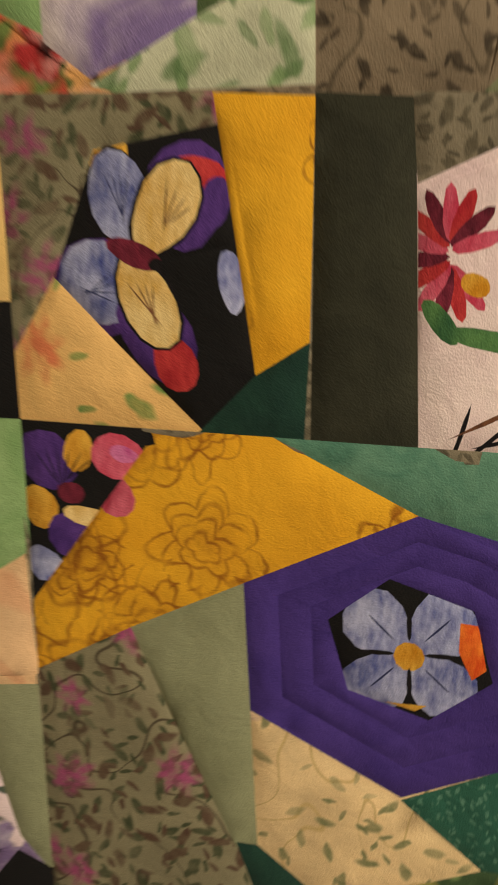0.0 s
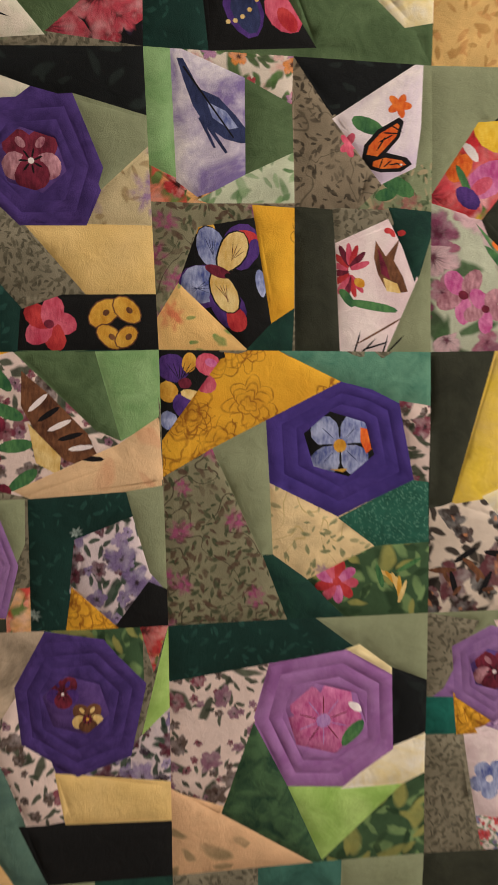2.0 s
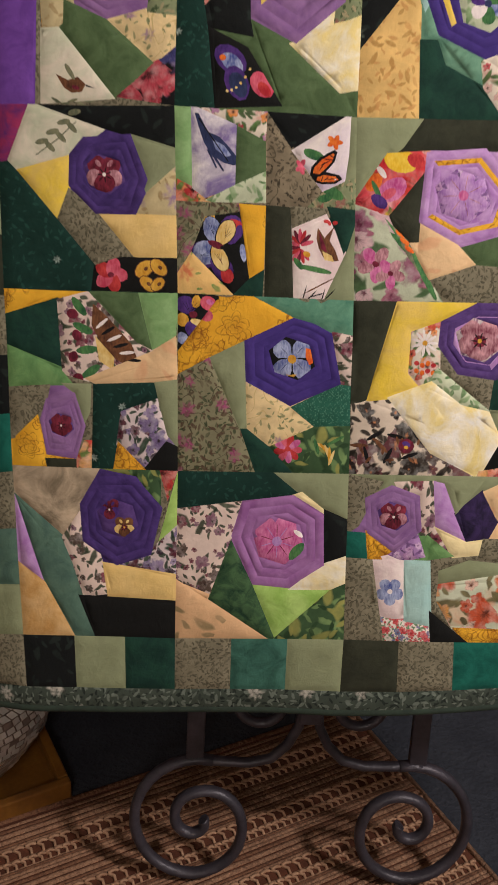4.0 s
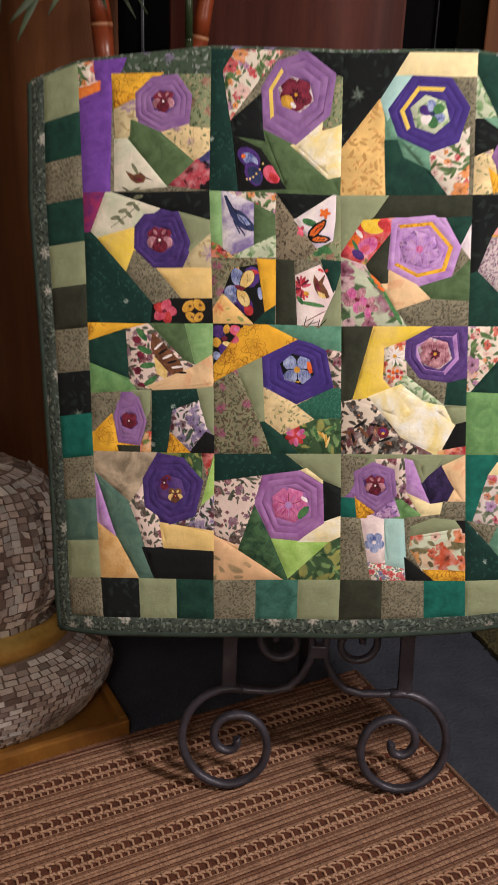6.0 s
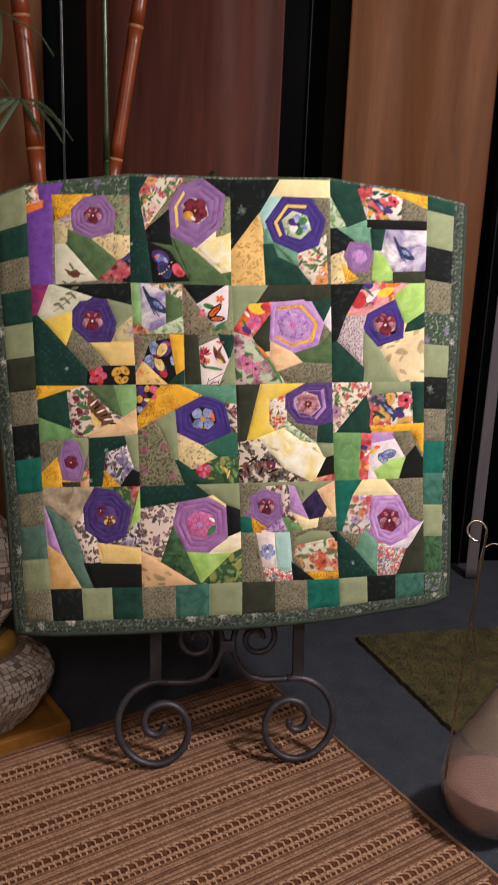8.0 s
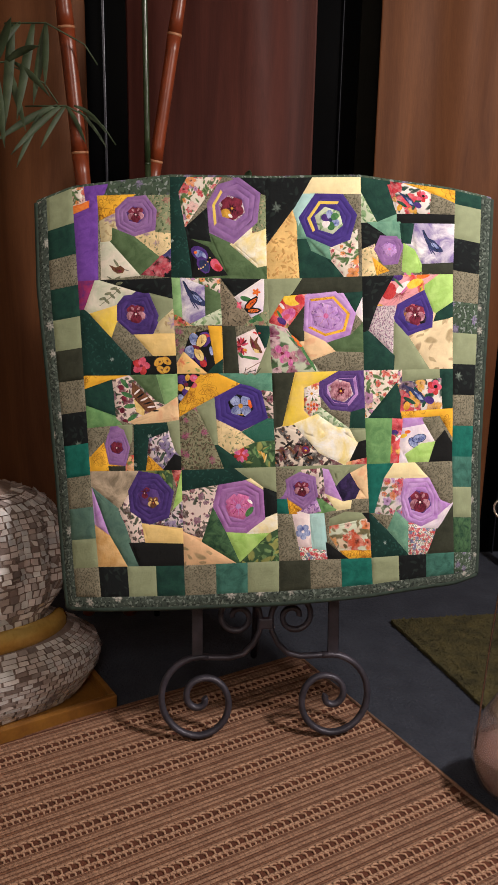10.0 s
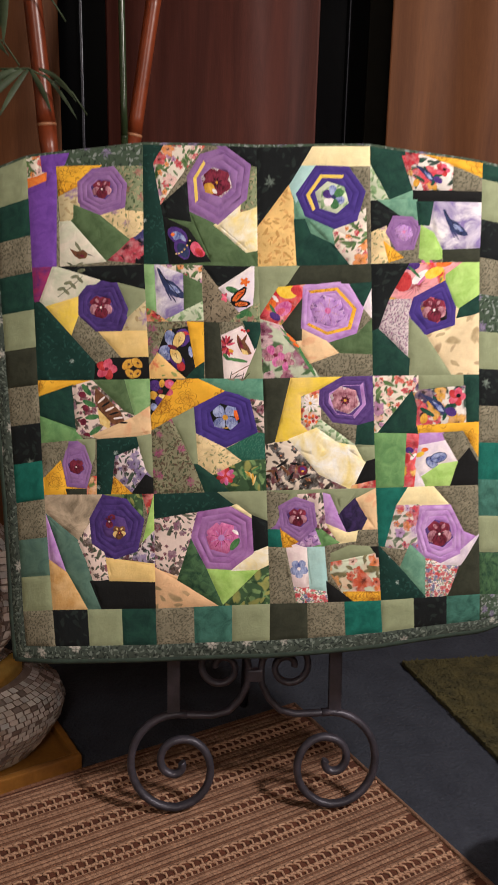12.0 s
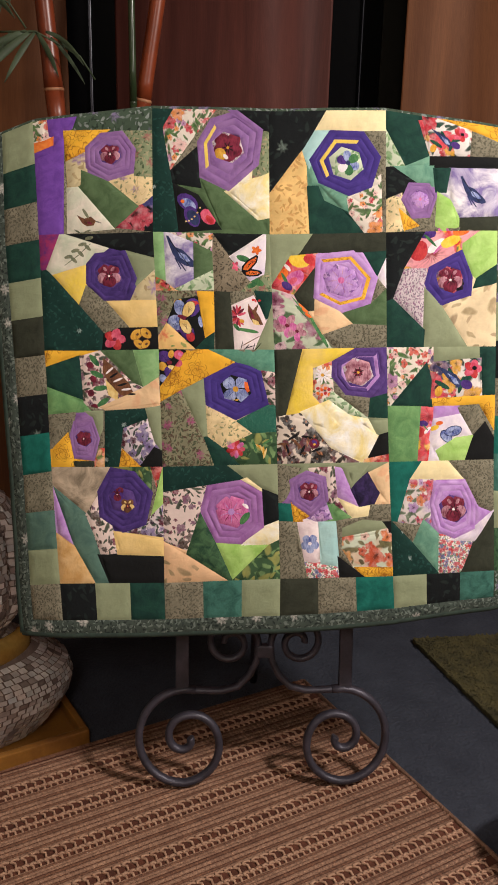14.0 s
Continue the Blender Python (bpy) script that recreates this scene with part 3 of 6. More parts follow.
def striped_rug():
    """Woven rug: local x runs along the stripes to the left, local y towards the viewer's side (minus)."""
    ob = thing("striped_rug", "brown flat-woven rug with braided jute stripes on carpet", "rug", at=RUG)
    long, wide, period = 1.75, 2.2, 0.094
    part("backing", box((-long, -wide, 0.001), (0, 0, 0.006), 0.002), RUG_DARK, ob)
    cords, mids, braid = bmesh.new(), bmesh.new(), bmesh.new()
    count = int(wide / period)

    def cord(bm, y, r, x0=-long, x1=0.0):
        tube([(x0, y, 0.006), (x1, y, 0.006)], r, 6, bm=bm, side=Vector((0, 0, 1)), flat=0.8)

    for k in range(count):
        y = -0.012 - k * period
        for q, (off, r) in enumerate(((0.0, 0.0028), (0.0075, 0.003), (0.016, 0.0043), (0.0262, 0.0043), (0.0335, 0.0024), (0.0395, 0.003))):
            cord(mids if q in (1, 4) else cords, y - off, r)
        # the open braid: two rows of crossing strands with dark gaps between
        for row, (y0, h) in enumerate(((y - 0.0455, 0.018), (y - 0.0675, 0.012))):
            step = 0.0175 if row == 0 else 0.0125
            n = int(long / step)
            for i in range(n):
                x = -long + i * step + (0.5 * step if k % 2 else 0)
                if x + step > 0:
                    continue
                tube([(x, y0, 0.006), (x + 0.35 * step, y0 - h * 0.5, 0.0085), (x + 0.3 * step, y0 - h, 0.006)], 0.0026, 4, bm=braid, closed_ends=False, side=Vector((0, 0, 1)))
                tube([(x, y0, 0.0075), (x + step * 0.5, y0 + 0.001, 0.0085), (x + step * 0.85, y0, 0.0062)], 0.0027, 4, bm=braid, closed_ends=False, side=Vector((0, 0, 1)))
            cord(cords, y0 - h, 0.0016)
        cord(mids, y - 0.083, 0.0026)
        cord(cords, y - 0.088, 0.003)
    tagged(part("cord", cords, RUG_CORD, ob), kind="stuff")
    tagged(part("cord", mids, RUG_MID, ob), kind="stuff")
    tagged(part("braid", braid, RUG_BRAID, ob), kind="stuff")
    part("edge_binding", tube([(0, -wide, 0.006), (0, 0, 0.006)], 0.0055, 6, flat=0.9), RUG_CORD, ob, "rolled woven selvedge")
    part("edge_binding", tube([(-long, 0, 0.006), (0, 0, 0.006)], 0.005, 6, flat=0.9, side=Vector((0, 0, 1))), RUG_MID, ob, "rolled woven selvedge")


striped_rug()


def moss_rug():
    """Shaggy rug, its pile a mesh of small tufts."""
    ob = thing("moss_rug", "moss green shaggy rug lying on navy carpet", "rug")
    a, e1, e2 = Vector((0.42, 0.452, 0)), Vector((0.9, 0.07, 0)), Vector((0.19, -0.66, 0))
    bm = bmesh.new()
    lo = [bm.verts.new(p + Vector((0, 0, 0.001))) for p in (a, a + e2, a + e1 + e2, a + e1)]
    hi = [bm.verts.new(v.co + Vector((0, 0, 0.012))) for v in lo]
    bm.faces.new(hi)
    for k in range(4):
        bm.faces.new((lo[k], lo[(k + 1) % 4], hi[(k + 1) % 4], hi[k]))
    part("backing", bm, GREEN_RUG, ob)
    rnd = random.Random(4)
    tufts = bmesh.new()
    for _ in range(16000):
        p = a + e1 * rnd.random() + e2 * rnd.random() + Vector((0, 0, 0.012))
        ang, r, h = rnd.uniform(0, 6.28), rnd.uniform(0.004, 0.010), rnd.uniform(0.002, 0.006)
        d = Vector((math.cos(ang), math.sin(ang), 0))
        s = Vector((-d.y, d.x, 0)) * r * 0.6
        tip = tufts.verts.new(p + d * r + Vector((0, 0, h)))
        q = [tufts.verts.new(p + w) for w in (s, -s, -d * r)]
        tufts.faces.new((q[0], q[1], tip))
        tufts.faces.new((q[1], q[2], tip))
        tufts.faces.new((q[2], q[0], tip))
    tagged(part("pile", tufts, GREEN_RUG, ob), kind="stuff")


moss_rug()

# ---- tray and mosaic statue ----
TRAY = pose(-0.352, 0.041, 0, 0, 0, 28.4)
tray = thing("wooden_tray", "honey brown wooden tray with raised rim on the carpet", "tray", at=TRAY)
part("bottom", box((-0.60, 0.006, 0.001), (-0.006, 0.36, 0.016), 0.002), TRAY_WOOD, tray)
part("rim", box((-0.606, 0.0, 0.001), (0.0, 0.016, 0.04), 0.003), TRAY_WOOD, tray)
part("rim", box((-0.606, 0.35, 0.001), (0.0, 0.366, 0.04), 0.003), TRAY_WOOD, tray)
part("rim", box((-0.016, 0.0165, 0.001), (0.0, 0.3495, 0.04), 0.003), TRAY_WOOD, tray)
part("rim", box((-0.606, 0.0165, 0.001), (-0.59, 0.3495, 0.04), 0.003), TRAY_WOOD, tray)


def statue():
    """A seated figure reduced to a plain turned shape, covered with small mirrors."""
    prof = [(0.016, 0.20, 0.085), (0.05, 0.225, 0.105), (0.09, 0.255, 0.118), (0.125, 0.266, 0.122), (0.16, 0.256, 0.118), (0.195, 0.212, 0.106),
            (0.222, 0.17, 0.095), (0.245, 0.138, 0.085), (0.262, 0.128, 0.082), (0.29, 0.158, 0.085), (0.33, 0.184, 0.088), (0.37, 0.192, 0.09), (0.44, 0.188, 0.088),
            (0.485, 0.178, 0.085), (0.52, 0.155, 0.08), (0.56, 0.12, 0.07), (0.588, 0.085, 0.06), (0.605, 0.06, 0.052), (0.63, 0.066, 0.066), (0.68, 0.078, 0.078),
            (0.74, 0.078, 0.078), (0.79, 0.055, 0.055), (0.815, 0.02, 0.02)]
    zs = np.array([p[0] for p in prof])

    def at(a, z, out=0.0):
        rx = float(np.interp(z, zs, [p[1] for p in prof])) + out
        ry = float(np.interp(z, zs, [p[2] for p in prof])) + out
        c, s = math.cos(a), math.sin(a)
        turn = (a + math.pi) % (2 * math.pi) - math.pi
        if 0.27 < z < 0.56:
            fade = math.sin(math.pi * (z - 0.27) / 0.29)
            groove = sum(d * math.exp(-((turn - g) / 0.13) ** 2) for g, d in ((-0.75, 0.026), (-1.25, 0.012), (-2.4, 0.026), (-1.9, 0.012)))
            rx, ry = rx - groove * fade, ry - groove * fade
        w = 2 / 2.5
        lean = -0.07 * min(1.0, max(0.0, (z - 0.54) / 0.06))
        return Vector((lean + rx * math.copysign(abs(c) ** w, c), ry * math.copysign(abs(s) ** w, s), z))

    bm = bmesh.new()
    steps = 64
    rings = [[bm.verts.new(at(2 * math.pi * k / steps, z)) for k in range(steps)] for z in np.linspace(0.016, 0.815, 64)]
    for a, b in zip(rings, rings[1:]):
        for k in range(steps):
            bm.faces.new((a[k], a[(k + 1) % steps], b[(k + 1) % steps], b[k])).smooth = True
    bm.faces.new(rings[0][::-1])
    bm.faces.new(rings[-1])
    for f in bm.faces:
        if f.calc_center_median().z > 0.6:
            f.material_index = 2
    rnd = random.Random(9)
    z = 0.022
    while z < 0.57:
        low = z < 0.23
        tall = 0.0115 if low else rnd.choice((0.013, 0.015, 0.019))
        gold = 0.205 < z < 0.24
        round_ = 2 * math.pi * float(np.interp(z, zs, [p[1] for p in prof]))
        n = max(8, int(round_ / (0.021 if low else 0.0175)))
        shift, loose = rnd.random(), 0.09 if low else 0.24
        for k in range(n):
            if not low and rnd.random() < 0.22:
                continue
            a0 = 2 * math.pi * (k + shift) / n
            a1 = a0 + 2 * math.pi * 0.86 / n
            if gold and -2.9 < (a0 - 2 * math.pi if a0 > math.pi else a0) < -0.35:
                continue
            q = [at(a0, z, 0.0016), at(a1, z, 0.0016), at(a1, z + tall * 0.88, 0.0016), at(a0, z + tall * 0.88, 0.0016)]
            mid = sum(q, Vector()) / 4
            nrm = (q[1] - q[0]).cross(q[3] - q[0]).normalized()
            tilt = Matrix.Rotation(rnd.gauss(0, loose), 4, (q[1] - q[0]).normalized()) @ Matrix.Rotation(rnd.gauss(0, loose), 4, (q[3] - q[0]).normalized())
            top = [bm.verts.new(mid + tilt @ (p - mid) + nrm * 0.0008) for p in q]
            low = [bm.verts.new(p - nrm * 0.0016) for p in q]
            f = bm.faces.new(top)
            f.material_index = 1
            for i in range(4):
                bm.faces.new((low[i], low[(i + 1) % 4], top[(i + 1) % 4], top[i])).material_index = 0
        z += tall
    # smooth gilded sash round the lap
    sash = [at(a, 0.219 + 0.012 * math.cos(a * 1.0 + 1.2), 0.0) for a in np.linspace(-2.95, -0.3, 30)]
    first = len(bm.faces)
    tube(sash, 0.019, 10, bm=bm, side=Vector((0, 0, 1)), flat=1.5)
    bm.faces.ensure_lookup_table()
    for f in bm.faces[first:]:
        f.material_index = 2
    ob = part("mosaic_statue", bm, [GROUT, MIRROR, STATUE_GOLD])
    ob.matrix_world = pose(-0.645, 0.043, 0, 0, 0, 28.4)
    tagged(ob, "seated figure statue covered in small silver mirror tiles on a tray", "statue")


statue()

# ---- iron easel ----


def easel():
    ob = thing("iron_easel", "black wrought iron scroll easel standing on the striped rug", "easel", at=pose(-0.003, -0.102, 0.008, -10.5, 0, 0))
    # local x across, local z up along the leaning front

    def scroll(s):
        keys = [(78, 0.104), (100, 0.103), (140, 0.101), (180, 0.099), (225, 0.097), (270, 0.094), (315, 0.085), (360, 0.072), (405, 0.060), (450, 0.048), (495, 0.041), (540, 0.034), (585, 0.028), (630, 0.022), (690, 0.015), (730, 0.010)]
        pts = []
        for a in np.arange(78, 731, 12):
            r = float(np.interp(a, [k[0] for k in keys], [k[1] for k in keys]))
            pts.append((s * (-0.150 + 0.89 * r * math.cos(radians(a))), 0, 0.100 + 0.95 * r * math.sin(radians(a))))
        part("foot_scroll", tube(pts, 0.0078, 8, 1.3), IRON, ob)
        pts = [(s * -0.163, 0, 0.199), (s * -0.12, 0, 0.196), (s * -0.08, 0, 0.195), (s * -0.05, 0, 0.203), (s * -0.028, 0, 0.226), (s * -0.014, 0, 0.255), (s * -0.012, 0, 0.285)]
        for a in np.arange(0, 541, 15):
            r = 0.052 - 0.040 * a / 540
            pts.append((s * (-0.064 + r * math.cos(radians(a))), 0, 0.29 + r * math.sin(radians(a))))
        part("upper_scroll", tube(pts, 0.0068, 8, 1.3), IRON, ob)
        part("post", box((s * 0.156 - 0.0125, -0.006, 0.194), (s * 0.156 + 0.0125, 0.006, 1.15), 0.002), IRON, ob)

    scroll(1)
    scroll(-1)
    part("collar", box((-0.016, -0.010, 0.262), (0.016, 0.010, 0.286), 0.003), IRON, ob)
    for h in (0.36, 0.75, 1.13):
        part("crossbar", box((-0.143, -0.006, h), (0.143, 0.006, h + 0.02), 0.002), IRON, ob)
    back = [(0, 0.008, 1.13), (0, 0.10, 0.8), (0, 0.25, 0.30), (0, 0.345, 0.075)]
    part("rear_leg", tube(back, 0.009, 8, side=Vector((1, 0, 0))), IRON, ob)


easel()

# ---- smoky glass lantern ----


def lantern():
    ob = thing("glass_lantern", "smoky teardrop glass lantern with thin wire handle on carpet", "lantern", at=pose(0.508, -0.320, 0.0))
    prof = [(0.001, 0.003), (0.03, 0.004), (0.056, 0.014), (0.08, 0.04), (0.095, 0.08), (0.099, 0.115), (0.094, 0.15), (0.08, 0.19), (0.06, 0.23), (0.041, 0.265), (0.026, 0.295), (0.015, 0.32), (0.009, 0.338)]
    inner = [(max(r - 0.0025, 0.0008), z + (0.003 if k < 2 else 0)) for k, (r, z) in enumerate(prof)][::-1]
    bowl = part("glass_bowl", lathe(prof + inner), GLASS, ob, "clear dusty teardrop glass")
    bowl.visible_shadow = False
    part("filling", lathe([(0.001, 0.009), (0.03, 0.010), (0.053, 0.019), (0.075, 0.043), (0.089, 0.082), (0.093, 0.112), (0.0925, 0.119), (0.06, 0.121), (0.001, 0.121)], 32), LANTERN_FILL, ob)
    pts = [(-0.099, -0.01, 0.13), (-0.096, -0.01, 0.24), (-0.09, -0.01, 0.38), (-0.082, -0.01, 0.52), (-0.077, -0.01, 0.60), (-0.075, -0.01, 0.645)]
    for a in np.arange(0, 300, 20):
        pts.append((-0.093 + 0.018 * math.cos(radians(a)), -0.01 + 0.01 * math.sin(radians(a)), 0.655 + 0.016 * math.sin(radians(a))))
    part("handle", tube(pts, 0.0022, 6), WIRE, ob)
    pts = [(0.0, 0.0, 0.336), (-0.02, 0.0, 0.342), (-0.045, 0, 0.365), (-0.066, 0, 0.41), (-0.077, 0, 0.46), (-0.080, 0, 0.54), (-0.077, -0.004, 0.60), (-0.073, -0.008, 0.645)]
    part("handle", tube(pts, 0.0018, 6), WIRE, ob)
    pts = [(-0.052 + 0.022 * math.cos(radians(a)), 0.004, 0.60 + 0.024 * math.sin(radians(a))) for a in range(200, -60, -20)]
    part("hook", tube(pts, 0.0018, 6), WIRE, ob)


# Dark mauve body in the lower part of the bowl.
LANTERN_FILL = solid("lantern_filling", "#5a4744", "#745e5a", 14, 0.15)
lantern()

# ---- bamboo ----


def culm(name, material, base, top, radius, nodes, label, ring=None):
    ob = thing(name, label, "bamboo", "bamboo poles")
    base, top = Vector(base), Vector(top)
    cuts = sorted([0.0, *nodes, 1.0])
    for a, b in zip(cuts, cuts[1:]):
        n = 8
        pts = [base.lerp(top, a + (b - a) * k / n) for k in range(n + 1)]
        rr = [radius * (1.0 + 0.10 * (abs(2 * k / n - 1) ** 6)) for k in range(n + 1)]
        part("segment", tube(pts, radius, 16, radii=rr), material, ob)
    d = (top - base).normalized()
    for t in nodes:
        p = base.lerp(top, t)
        part("node_ring", tube([p - d * 0.004, p - d * 0.0015, p + d * 0.0015, p + d * 0.004], radius, 16, radii=[radius * 1.06, radius * 1.16, radius * 1.16, radius * 1.06]), ring or BAMBOO_RING, ob, "pale raised node")
    return ob


culm("bamboo_pole", BAMBOO_RED, (-0.352, 0.55, 0.0), (-0.525, 0.55, 2.2), 0.0195, (0.2, 0.4, 0.596, 0.73, 0.87), "thick reddish brown bamboo pole with pale nodes")
culm("bamboo_pole", BAMBOO_RED, (-0.476, 0.55, 0.0), (-0.110, 0.55, 2.2), 0.0165, (0.2, 0.41, 0.588, 0.726, 0.88), "leaning reddish brown bamboo pole behind the quilt")
culm("bamboo_pole", BAMBOO_GREEN, (-0.272, 0.53, 0.0), (-0.287, 0.53, 2.2), 0.0075, (0.3, 0.585, 0.82), "slim glossy dark green bamboo stem", BAMBOO_GREEN)


def leaf_spray(base, tips, label):
    ob = thing("bamboo_leaves", label, "leaves")
    base = Vector(base)
    part("twig", tube([base + Vector((-0.10, 0.0, -0.004)), base, base + Vector((0.09, 0.005, -0.045)), base + Vector((0.12, 0.01, -0.09))], 0.0022, 6), LEAF, ob)
    for start, tip, w in tips:
        a, b = base + Vector(start), base + Vector(tip)
        bm = bmesh.new()
        d = b - a
        s = d.cross(Vector((0, 1, 0.3))).normalized()
        n = 8
        left, mid, right = [], [], []
        for k in range(n + 1):
            t = k / n
            p = a + d * t + Vector((0, -0.02, -0.03)) * (t * t)
            half = w * math.sin(math.pi * min(1, 0.08 + t * 0.92)) ** 0.8
            left.append(bm.verts.new(p + s * half))
            mid.append(bm.verts.new(p + Vector((0, 0.002, 0)) + Vector((0, 0, -0.0015))))
            right.append(bm.verts.new(p - s * half))
        for k in range(n):
            bm.faces.new((left[k], mid[k], mid[k + 1], left[k + 1])).smooth = True
            bm.faces.new((mid[k], right[k], right[k + 1], mid[k + 1])).smooth = True
        leaf = part("leaf", bm, LEAF, ob)
        leaf.modifiers.new("thick", "SOLIDIFY").thickness = 0.0006


leaf_spray((-0.48, 0.50, 1.42), [((-0.01, 0, 0), (-0.13, -0.04, -0.09), 0.008), ((-0.02, 0, 0), (-0.17, -0.02, -0.06), 0.009), ((0, 0, 0), (0.05, -0.02, -0.06), 0.006),
    ((0.02, 0, 0), (0.09, 0.0, -0.015), 0.005), ((0.05, 0, -0.02), (0.10, 0, -0.035), 0.004), ((-0.05, 0, 0), (-0.12, -0.03, -0.12), 0.007), ((0.0, 0, 0), (-0.06, -0.03, -0.075), 0.006), ((0.03, 0, -0.01), (0.10, 0.01, -0.07), 0.004)],
    "drooping narrow green bamboo leaves on a twig")
leaf_spray((-0.52, 0.50, 1.607), [((0, 0, 0), (-0.03, -0.04, -0.16), 0.010), ((-0.03, 0, 0), (-0.07, -0.05, -0.2), 0.011), ((-0.08, 0, 0), (-0.10, -0.05, -0.22), 0.012), ((0.0, 0, 0), (0.0, -0.04, -0.12), 0.008), ((-0.06, 0, 0), (-0.16, -0.04, -0.1), 0.009)],
    "long drooping green bamboo leaves beside the curtain")
leaf_spray((-0.618, 0.48, 1.514), [((0, 0, 0), (0.05, -0.04, -0.13), 0.009), ((-0.03, 0, 0), (0.0, -0.05, -0.17), 0.011), ((0.02, 0, 0), (0.11, -0.03, -0.05), 0.008), ((-0.06, 0, 0), (-0.05, -0.04, -0.2), 0.012), ((0.0, 0, 0), (0.09, -0.04, 0.06), 0.009), ((-0.02, 0, 0), (0.03, -0.04, 0.12), 0.010)],
    "broad grey green bamboo leaves crowding the curtain")

leaf_spray((-0.012, 0.72, 1.235), [((0, 0, 0), (0.008, 0.0, 0.075), 0.011), ((0.004, 0, 0), (0.03, 0.0, 0.06), 0.008)], "fresh green leaf tip peeping over the quilt")

# ---- the quilt ----
B = 0.2032
LEAN_BACK = radians(19)
ASKEW = radians(1.5)  # the quilt hangs a little higher on one side
SIDE = 1 / 3
EDGE = SIDE + 0.135
# how far the hung cloth strays from a square grid along its block lines, in blocks
LINES_U = (-2 - EDGE, -2, -1, 0, 1, 2, 2 + EDGE)
LINES_V = (-2, -1, 0, 1, 2, 2 + EDGE)
STRAY_X = np.array([[0.03, -0.055, -0.019, 0.002, 0.037, 0.076, 0.033], [0.036, -0.013, -0.029, -0.013, 0.016, 0.009, -0.042], [0.119, 0.027, 0.006, 0.007, -0.006, -0.034, -0.146], [0.189, 0.073, 0.023, 0.015, -0.01, -0.081, -0.237], [0.241, 0.14, 0.023, 0.021, -0.0, -0.103, -0.303], [0.275, 0.172, 0.027, 0.005, 0.009, -0.12, -0.328]])
STRAY_Z = np.array([[0.13, -0.002, -0.114, -0.096, -0.096, 0.061, 0.14], [0.055, -0.009, -0.029, 0.002, -0.014, -0.02, 0.036], [0.029, -0.005, -0.004, 0.012, 0.004, 0.006, 0.016], [0.041, -0.002, 0.013, 0.007, 0.007, 0.001, 0.013], [0.007, -0.009, 0.011, -0.001, -0.002, -0.027, -0.015], [-0.06, -0.041, -0.019, -0.026, -0.078, -0.173, -0.252]])


def between(lines, t):
    k = min(max(int(np.searchsorted(lines, t)) - 1, 0), len(lines) - 2)
    return k, (t - lines[k]) / (lines[k + 1] - lines[k])


def drape(u, v, out=0.0):
    """From quilt co-ordinates (blocks right of and below its middle) to the hung surface; out: metres off the cloth."""
    (i, a), (j, b) = between(LINES_U, u), between(LINES_V, v)
    w = np.array([[(1 - a) * (1 - b), a * (1 - b)], [(1 - a) * b, a * b]])
    x = B * (u + float((w * STRAY_X[j:j + 2, i:i + 2]).sum()))
    s = -B * (v + float((w * STRAY_Z[j:j + 2, i:i + 2]).sum()))
    wave = 0.0022 * math.sin(3.1 * u + 0.7 * v) * math.sin(2.3 * v + 0.9 * u) + 0.0024 * noise.noise((u * 2.1, v * 2.1, 3.0))
    low = max(0.0, v - 1.0)
    wave += 0.004 * low * low * math.sin(2.6 * u + 0.5)
    out += wave - 0.035 * max(0.0, abs(u) - 1.9) ** 1.5
    y, z = s * math.sin(LEAN_BACK) - out * math.cos(LEAN_BACK), s * math.cos(LEAN_BACK) + out * math.sin(LEAN_BACK)
    return Vector((x * math.cos(ASKEW) - z * math.sin(ASKEW), y, 0.85 + x * math.sin(ASKEW) + z * math.cos(ASKEW)))


quilt = thing("patchwork_quilt", "patchwork quilt of floral and plain cottons draped on an iron easel", "quilt")
pieces = []
here = [0, 0]


def ccw(pts):
    area = sum(a[0] * b[1] - b[0] * a[1] for a, b in zip(pts, pts[1:] + pts[:1]))
    return pts if area > 0 else pts[::-1]


def add_piece(fabric, pts, name="patch"):
    pieces.append([name, FABRIC[fabric], ccw(pts), len(pieces)])


def add_print(colour, pts):
    """A printed shape on the piece that lies under its middle."""
    cx, cy = sum(p[0] for p in pts) / len(pts), sum(p[1] for p in pts) / len(pts)
    owner = max((k for k, p in enumerate(pieces) if p[3] == k and inside(cx, cy, p[2])), default=0)
    pieces.append(["print", INK[colour], ccw(pts), owner])


def inside(x, y, pts):
    odd = False
    for (ax, ay), (bx, by) in zip(pts, pts[1:] + pts[:1]):
        if (ay > y) != (by > y) and x < (bx - ax) * (y - ay) / (by - ay) + ax:
            odd = not odd
    return odd


